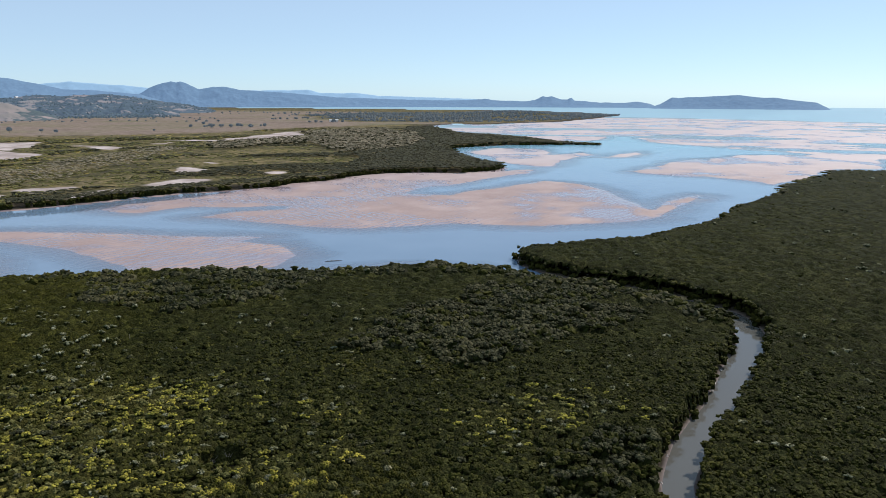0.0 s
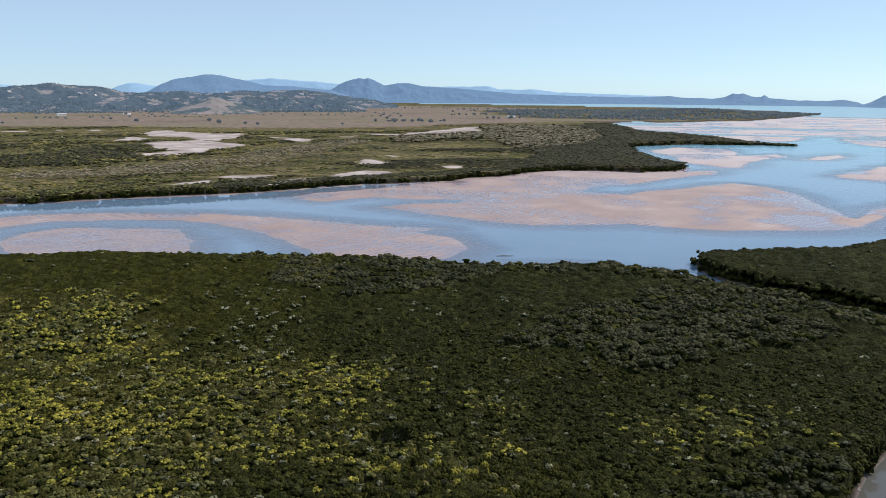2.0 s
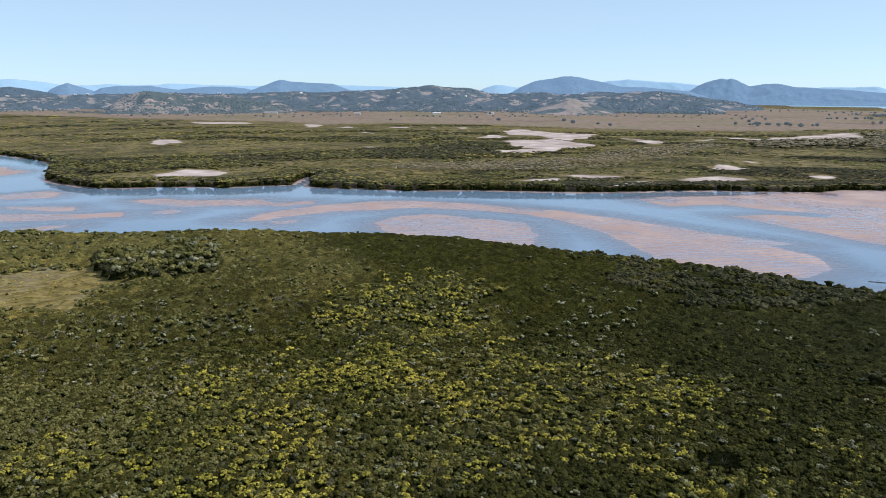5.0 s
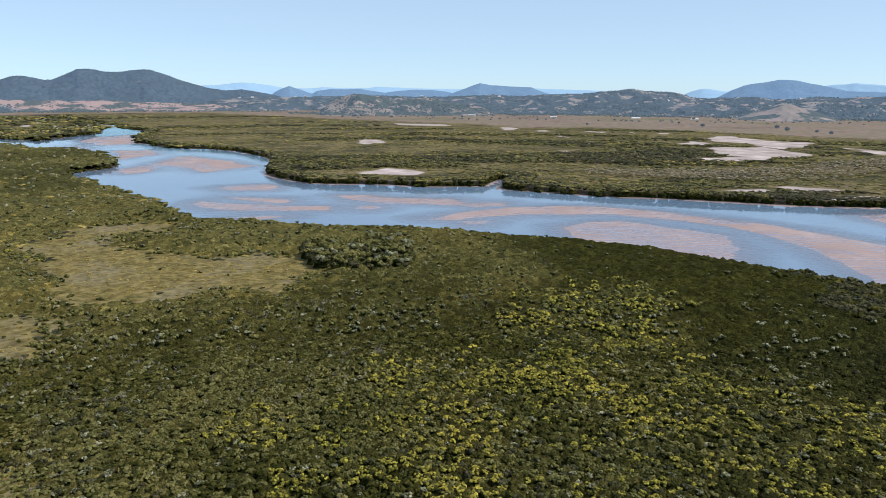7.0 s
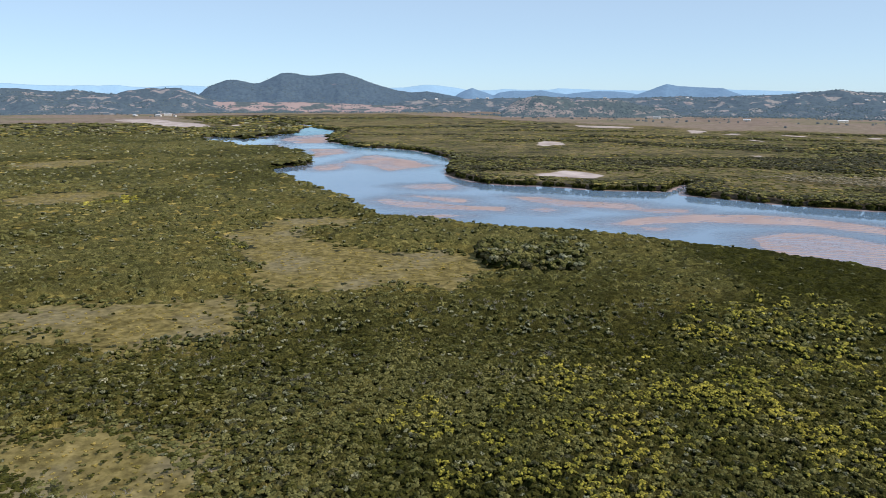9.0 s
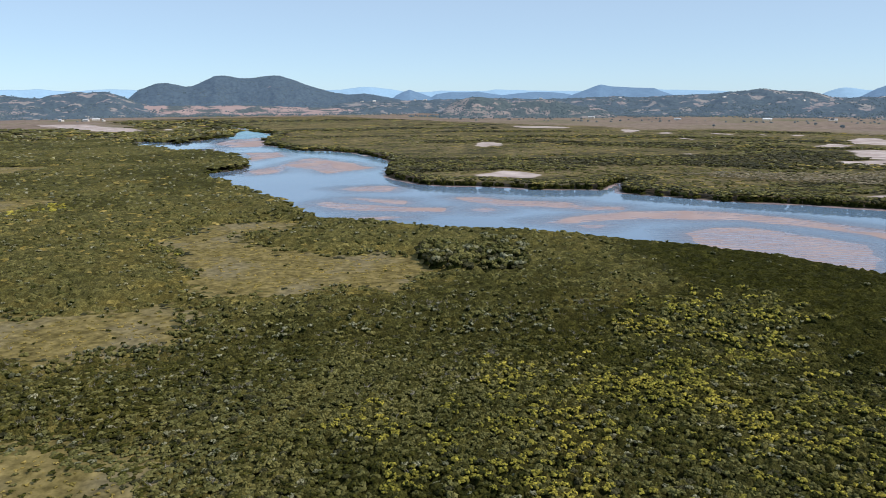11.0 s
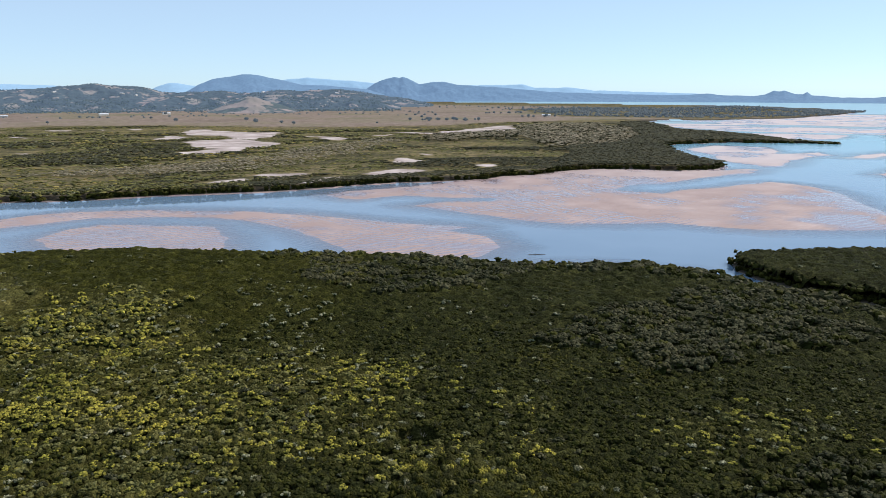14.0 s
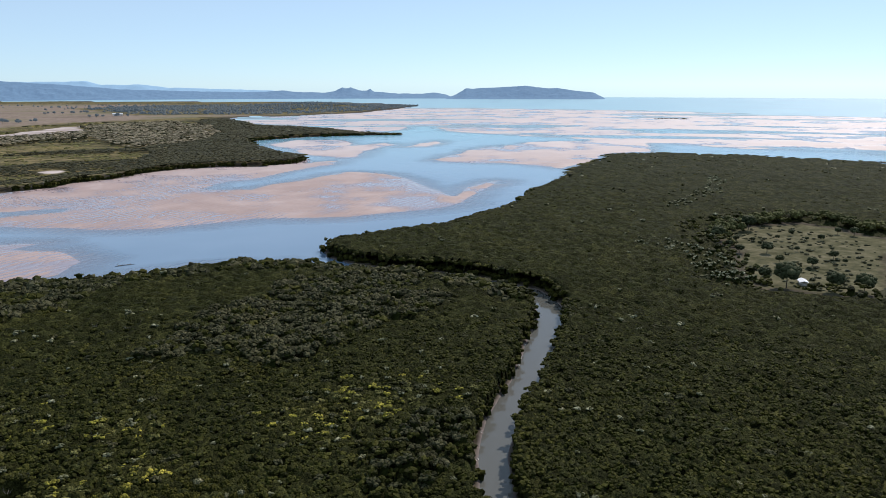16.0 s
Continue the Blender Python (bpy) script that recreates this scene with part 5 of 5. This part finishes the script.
z = np.concatenate([hz - 0.5, np.full(len(bx), 2.0)])
s = rng.uniform(0.7, 1.5, len(x)) * 4.2
# coastal woods glow faintly blue too, as painted haze
coast_wood = leaf_material("hazed_coast_woodland", (0.052, 0.054, 0.044), (0.080, 0.080, 0.064), (0.118, 0.112, 0.090), 0.01, 0.9, air_haze=0.13)
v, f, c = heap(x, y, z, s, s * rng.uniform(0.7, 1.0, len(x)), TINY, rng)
tagged(new("coastal_woodland", mesh_of("coastal_woodland", v, f, None, [coast_wood])), "hazy dark coastal woodland on the low headland and plain", "vegetation", kind="stuff")


# ---- single trees of the clearing and the plain ----
def ball_crown(lobes, rng, size=0.40):
    """Rounded crown one unit in radius: leafy balls over a spheroid, with loose leaf clumps on them."""
    v, f = [], []
    for k in range(lobes):
        z = 1 - 1.75 * (k + 0.5) / lobes
        a, q = k * 2.39996, math.sqrt(max(0.0, 1 - z * z))
        o = Vector((q * math.cos(a), q * math.sin(a), z * 0.9)) * rng.uniform(0.5, 0.68)
        rad, base = size * rng.uniform(0.8, 1.2), len(v)
        v.append(tuple(o + Vector((0, 0, -rad))))
        for h, w in ((-0.45, 0.88), (0.45, 0.88)):
            for i in range(5):
                an = 1.2566 * (i + (0.5 if h > 0 else 0)) + k
                s = rad * w * rng.uniform(0.8, 1.2)
                v.append((o.x + s * math.cos(an), o.y + s * math.sin(an), o.z + rad * h * rng.uniform(0.7, 1.3)))
        v.append(tuple(o + Vector((0, 0, rad * rng.uniform(0.85, 1.1)))))
        for i in range(5):
            p, n = base + 1 + i, base + 1 + (i + 1) % 5
            f += [(base, n, p), (p, n, p + 5), (n, n + 5, p + 5), (p + 5, n + 5, base + 11)]
        for _ in range(5):
            d = Vector(rng.normal(size=3)).normalized()
            t = d.orthogonal().normalized()
            c, s, e = o + 1.05 * rad * d, rad * rng.uniform(0.25, 0.45), len(v)
            v += [tuple(c - s * t), tuple(c + s * t), tuple(c + s * (d.cross(t) + 0.4 * d))]
            f.append((e, e + 1, e + 2))
    return np.array(v), np.array(f)


def gum(rng, spread, high, leaf):
    v, f = ball_crown(22, rng, 0.32)
    v = v * np.array((spread, spread, high * 0.42))
    v[:, 2] += high * 0.60
    me = mesh_of("crown", v, f, None, [leaf])
    return trunk_mesh("trunk", high * 0.75, high * 0.028, 4, rng, BARK), me


gums = []
for k in range(8):
    # the last four, for the far plain, wear the haze-glowing coastal leaves
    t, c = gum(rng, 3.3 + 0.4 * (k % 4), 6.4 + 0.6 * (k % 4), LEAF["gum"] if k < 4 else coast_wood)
    gums.append(tree_thing("paddock_tree", t, c, "rounded gum tree standing in dry grass", "tree", "trees of the paddocks"))
CLEAR_TREES = [
    (235, 298, 1.0), (228, 280, 0.62), (201, 255, 0.75), (235, 268, 0.65), (256, 279, 0.75), (227, 316, 0.55), (223, 302, 0.6), (202, 243, 1.25),
    (216, 233, 1.3), (225, 228, 1.15), (263, 350, 1.1), (231, 331, 1.0), (252, 298, 0.4), (281, 316, 0.55), (302, 328, 0.5), (307, 322, 0.6),
    (274, 318, 0.4), (262, 325, 0.35), (276, 332, 0.45), (255, 271, 0.3), (244, 315, 0.4), (239, 327, 0.5), (246, 323, 0.35),
]
places = [(x, y, s, 0.6) for x, y, s in CLEAR_TREES]
for (ax, ay), (bx_, by_), count in (((-584, 1690), (-428, 1748), 22), ((-390, 1973), (-300, 1990), 8), ((-527, 2219), (-307, 2340), 22), ((-146, 2138), (216, 2454), 20)):
    for _ in range(count):
        t = rng.uniform(0, 1)
        places.append((ax + t * (bx_ - ax) + rng.normal() * 12, ay + t * (by_ - ay) + rng.normal() * 18, rng.uniform(0.8, 1.4), 2.2))
count = 0
while count < 26:
    x, y = rng.uniform(-2400, -350), rng.uniform(900, 2500)
    if signed(np.array([x]), np.array([y]), PLAIN)[0] > 40:
        places.append((x, y, rng.uniform(0.7, 1.5), 2.2))
        count += 1
started = set()
for i, (x, y, s, z) in enumerate(places):
    far = len(CLEAR_TREES) <= i
    k = i % 4 + (4 if far else 0)
    ob = copy_thing(gums[k], Matrix.Identity(4)) if k in started else gums[k]
    started.add(k)
    ob.matrix_basis = Matrix.LocRotScale((x, y, z), Euler((0, 0, rng.uniform(0, 6.28))), (s, s, s * rng.uniform(0.9, 1.15)))


# ---- buildings ----
def building(name, x, y, z, turn, wide, deep, high, label, category="building"):
    """House or shed: walls with a door and window, and a pitched roof with eaves."""
    e = tagged(new(name), label, category, "farm buildings")
    bm = bmesh.new()
    bmesh.ops.create_cube(bm, size=1, matrix=Matrix.Translation((0, 0, high / 2)) @ Matrix.Diagonal((wide, deep, high, 1)))
    part("wall", bm, WALLING, e)
    bm = bmesh.new()
    o, rise, th = 0.5, deep * 0.22, 0.15
    w, d = wide / 2 + o, deep / 2 + o
    pts = [(-w, -d, high), (-w, 0, high + rise), (-w, d, high), (w, -d, high), (w, 0, high + rise), (w, d, high)]
    lower = [bm.verts.new(p) for p in pts]
    upper = [bm.verts.new((p[0], p[1], p[2] + th)) for p in pts]
    for a, b in ((0, 1), (1, 2)):
        bm.faces.new((upper[a], upper[a + 3], upper[b + 3], upper[b]))
        bm.faces.new((lower[b], lower[b + 3], lower[a + 3], lower[a]))
    for q in ((0, 1), (1, 2), (3, 4), (4, 5), (0, 3), (2, 5)):
        bm.faces.new((lower[q[0]], lower[q[1]], upper[q[1]], upper[q[0]]))
    bmesh.ops.recalc_face_normals(bm, faces=bm.faces)
    part("roof", bm, ROOFING, e)
    bm = bmesh.new()
    bmesh.ops.create_cube(bm, size=1, matrix=Matrix.Translation((wide * 0.2, -deep / 2 - 0.02, 1.05)) @ Matrix.Diagonal((1.0, 0.08, 2.1, 1)))
    part("door", bm, BARK, e)
    e.matrix_basis = pose(x, y, z, 0, 0, turn)
    return e


def seated(surface, az, up):
    """The place on a hillside seen at that bearing and height."""
    ob, X, Y, Z, A = surface
    c = int(np.argmin(np.abs(A[0] - az)))
    seen = np.degrees(np.arctan2(Z[:24, c] - 80, np.hypot(X[:24, c], Y[:24, c])))
    k = int(np.argmin(np.abs(seen - up)))
    return X[k, c], Y[k, c], Z[k, c]


building("shed", 212, 246, 0.6, 62, 5.0, 2.6, 1.3, "low shed with a pale metal roof at the clearing's edge", "shed")
for az, up, wide in ((98, -0.35, 26), (97, -0.42, 22), (95.2, -0.6, 16), (93, -0.5, 14), (70.5, -0.45, 16), (69.6, -0.5, 14), (66.5, -0.45, 18), (65.7, -0.4, 14), (51.2, -0.3, 15),
                     (46.8, -0.25, 16), (44, -0.3, 14), (39.8, -0.4, 20), (38.9, -0.55, 15), (34.2, -0.3, 14), (30.2, -0.25, 16), (24.8, -0.5, 18), (57, -0.35, 14), (61, -0.5, 14)):
    x, y, z = seated(hill_b, az, up)
    building("farmhouse", x, y, z - 0.4, rng.uniform(0, 180), wide, wide * 0.55, 4.0, "white-roofed farmhouse among trees on the foothills", "house")
for x, y, turn, wide in ((-2640, -60, 20, 26), (-2590, 10, 50, 20), (-2560, 60, 10, 18), (-2680, 40, 80, 22), (-1560, 1790, 60, 26), (-1430, 1900, 60, 22),
                         (-1980, 1480, 30, 22), (-1720, 1600, 40, 20), (-330, 2080, 10, 24)):
    building("farm_shed", x, y, 2.0, turn, wide, wide * 0.35, 4.5, "long white farm shed on the dry plain", "shed")

# low islet out on the tidal flats
it = np.linspace(0, 1, 26)
v, f, c = heap(925 + it * 64 + rng.normal(size=26) * 2, 1605 + it * -29 + rng.normal(size=26) * 5, np.full(26, 0.0), rng.uniform(2.5, 4.5, 26), rng.uniform(1.2, 2.6, 26), TINY, rng)
tagged(new("islet", mesh_of("islet", v, f, None, [LEAF["dark"]])), "low dark mangrove islet on the tidal flats", "islet")

# driftwood stranded in the river: a thin crooked log with broken limbs
log_v, log_f = [], []


def limb(a, b, ra, rb):
    base = len(log_v)
    a, b = Vector(a), Vector(b)
    side = (b - a).orthogonal().normalized()
    other = (b - a).normalized().cross(side)
    for c, rad in ((a, ra), (a.lerp(b, 0.5) + 0.12 * side, (ra + rb) / 2), (b, rb)):
        log_v.extend(tuple(c + rad * (math.cos(k * 1.0472) * side + math.sin(k * 1.0472) * other)) for k in range(6))
    for i in range(2):
        log_f.extend((base + 6 * i + k, base + 6 * i + (k + 1) % 6, base + 6 * i + 6 + (k + 1) % 6, base + 6 * i + 6 + k) for k in range(6))


limb((-4.2, -0.3, 0.05), (4.0, 0.5, 0.12), 0.24, 0.10)
limb((-1.5, 0.0, 0.12), (-0.2, 0.6, 0.95), 0.10, 0.03)
limb((-2.6, -0.2, 0.10), (-3.3, 0.3, 0.75), 0.09, 0.03)
limb((1.2, 0.2, 0.12), (2.6, 0.9, 0.45), 0.08, 0.02)
log = new("driftwood_log", mesh_of("driftwood_log", np.array(log_v), None, np.array(log_f), [BARK]))
log.matrix_basis = pose(-57.5, 351.0, 0.0, 0, 0, 12)
tagged(log, "dark driftwood log stranded in the shallows", "log")


# ---- bare grey branches that stand out of the canopy ----
bx, by = rng.uniform(-300, 20, 2600), rng.uniform(-30, 290, 2600)
ok = (signed(bx, by, NEAR_CREEK + NEAR_BANK + NEAR_UP) > 8) & (np.hypot(bx, by) > 105) & (np.hypot(bx, by) < 270) & (fbm(bx, by, 34, 71, 3) + 0.25 * step(-20, -160, bx) > 0.62)
ok &= marsh_at(bx, by) < -4
bx, by = bx[ok][:520], by[ok][:520]
vs, fs = [], []
for x, y in zip(bx, by):
    top = 4.6 + 1.7 * rng.uniform()
    for k in range(int(rng.integers(5, 9))):
        a, lean, ln = rng.uniform(0, 6.28), rng.uniform(0.4, 1.6), rng.uniform(0.8, 1.8)
        p = Vector((x + rng.normal() * 0.3, y + rng.normal() * 0.3, top - 0.9))
        q = p + ln * Vector((math.cos(a) * lean, math.sin(a) * lean, 1.0)).normalized()
        side = (q - p).orthogonal().normalized()
        for n_ in (side, (q - p).normalized().cross(side)):
            b = len(vs)
            vs += [tuple(p + n_ * 0.055), tuple(p - n_ * 0.055), tuple(q)]
            fs.append((b, b + 1, b + 2))
tagged(new("bare_branches", mesh_of("bare_branches", np.array(vs), np.array(fs), None, [DEADWOOD])), "bare grey branches standing out of the mangrove canopy", "branches", kind="stuff")

# pale oyster rubble along the creek's muddy edge
vs, fs = [], []
for cx, cy, count in ((43.8, 138.4, 14), (45.8, 144.5, 20), (50.6, 155.9, 7), (73.5, 195.0, 14), (76.2, 200.0, 8), (81.3, 209.8, 4)):
    for _ in range(count):
        o = Vector((cx - 2.4 + rng.normal() * 0.35, cy + rng.normal() * 1.6, 0.1 + 0.2 * rng.uniform()))
        s = rng.uniform(0.15, 0.5)
        b = len(vs)
        vs += [tuple(o + s * Vector(d) * rng.uniform(0.7, 1.3)) for d in ((1, 0, 0), (0, 1, 0), (-1, 0, 0), (0, -1, 0), (0, 0, 0.8), (0, 0, -0.4))]
        fs += [(b + i, b + (i + 1) % 4, b + 4) for i in range(4)] + [(b + (i + 1) % 4, b + i, b + 5) for i in range(4)]
RUBBLE = plain_material("oyster_rubble", (0.42, 0.38, 0.34), (0.70, 0.66, 0.62), 2.0)
tagged(new("oyster_rubble", mesh_of("oyster_rubble", np.array(vs), np.array(fs), None, [RUBBLE], smooth=False)), "pale oyster and coral rubble on the creek bank", "rubble", kind="stuff")


# scrub round the clearing: a belt of taller trees, and low bushes in the grass
bx, by, br, bh = [], [], [], []
belt_line = [(231, 335), (247, 350), (263, 361), (280, 365), (299, 370), (318, 372), (325, 360), (323, 339), (326, 322)]
for (ax, ay), (cx, cy) in zip(belt_line, belt_line[1:]):
    for _ in range(15):
        t = rng.uniform()
        bx.append(ax + t * (cx - ax) + rng.normal() * 3.5), by.append(ay + t * (cy - ay) + rng.normal() * 3.5)
        br.append(rng.uniform(1.7, 3.0)), bh.append(rng.uniform(4.0, 7.5))
for cx, cy, count in ((232, 334, 14), (226, 314, 8), (208, 283, 9), (194, 256, 9), (230, 342, 8)):
    for _ in range(count):
        bx.append(cx + rng.normal() * 5), by.append(cy + rng.normal() * 6)
        br.append(rng.uniform(1.0, 1.9)), bh.append(rng.uniform(1.6, 3.6))
round_kinds = [(*ball_crown(9, rng, 0.46), np.zeros(1, bool)) for _ in range(5)]
round_kinds = [(v_ * np.array((1, 1, 0.5)) + np.array((0, 0, 0.5)), f_, np.zeros(len(f_), bool)) for v_, f_, _ in round_kinds]
v, f, c = heap(np.array(bx), np.array(by), np.full(len(bx), 0.3), np.array(br), np.array(bh), round_kinds, rng, np.full(len(bx), 1.9))
tagged(new("scrub_belt", mesh_of("scrub_belt", v, f, None, [LEAF["belt"]], smooth=False)), "taller olive scrub round a grassy clearing", "vegetation", kind="stuff")
gx_, gy_ = rng.uniform(170, 360, 1500), rng.uniform(190, 380, 1500)
ok = (signed(gx_, gy_, CLEARING) > 3) & (fbm(gx_, gy_, 26, 81, 3) > 0.42)
gx_, gy_ = gx_[ok][:260], gy_[ok][:260]
gr_ = rng.uniform(0.4, 1.3, len(gx_))
v, f, c = heap(gx_, gy_, np.full(len(gx_), 0.5), gr_, gr_ * rng.uniform(0.6, 1.0, len(gx_)), round_kinds, rng)
tagged(new("paddock_bushes", mesh_of("paddock_bushes", v, f, None, [LEAF["gum"]], smooth=False)), "low dark bushes dotted over dry grass", "vegetation", kind="stuff")
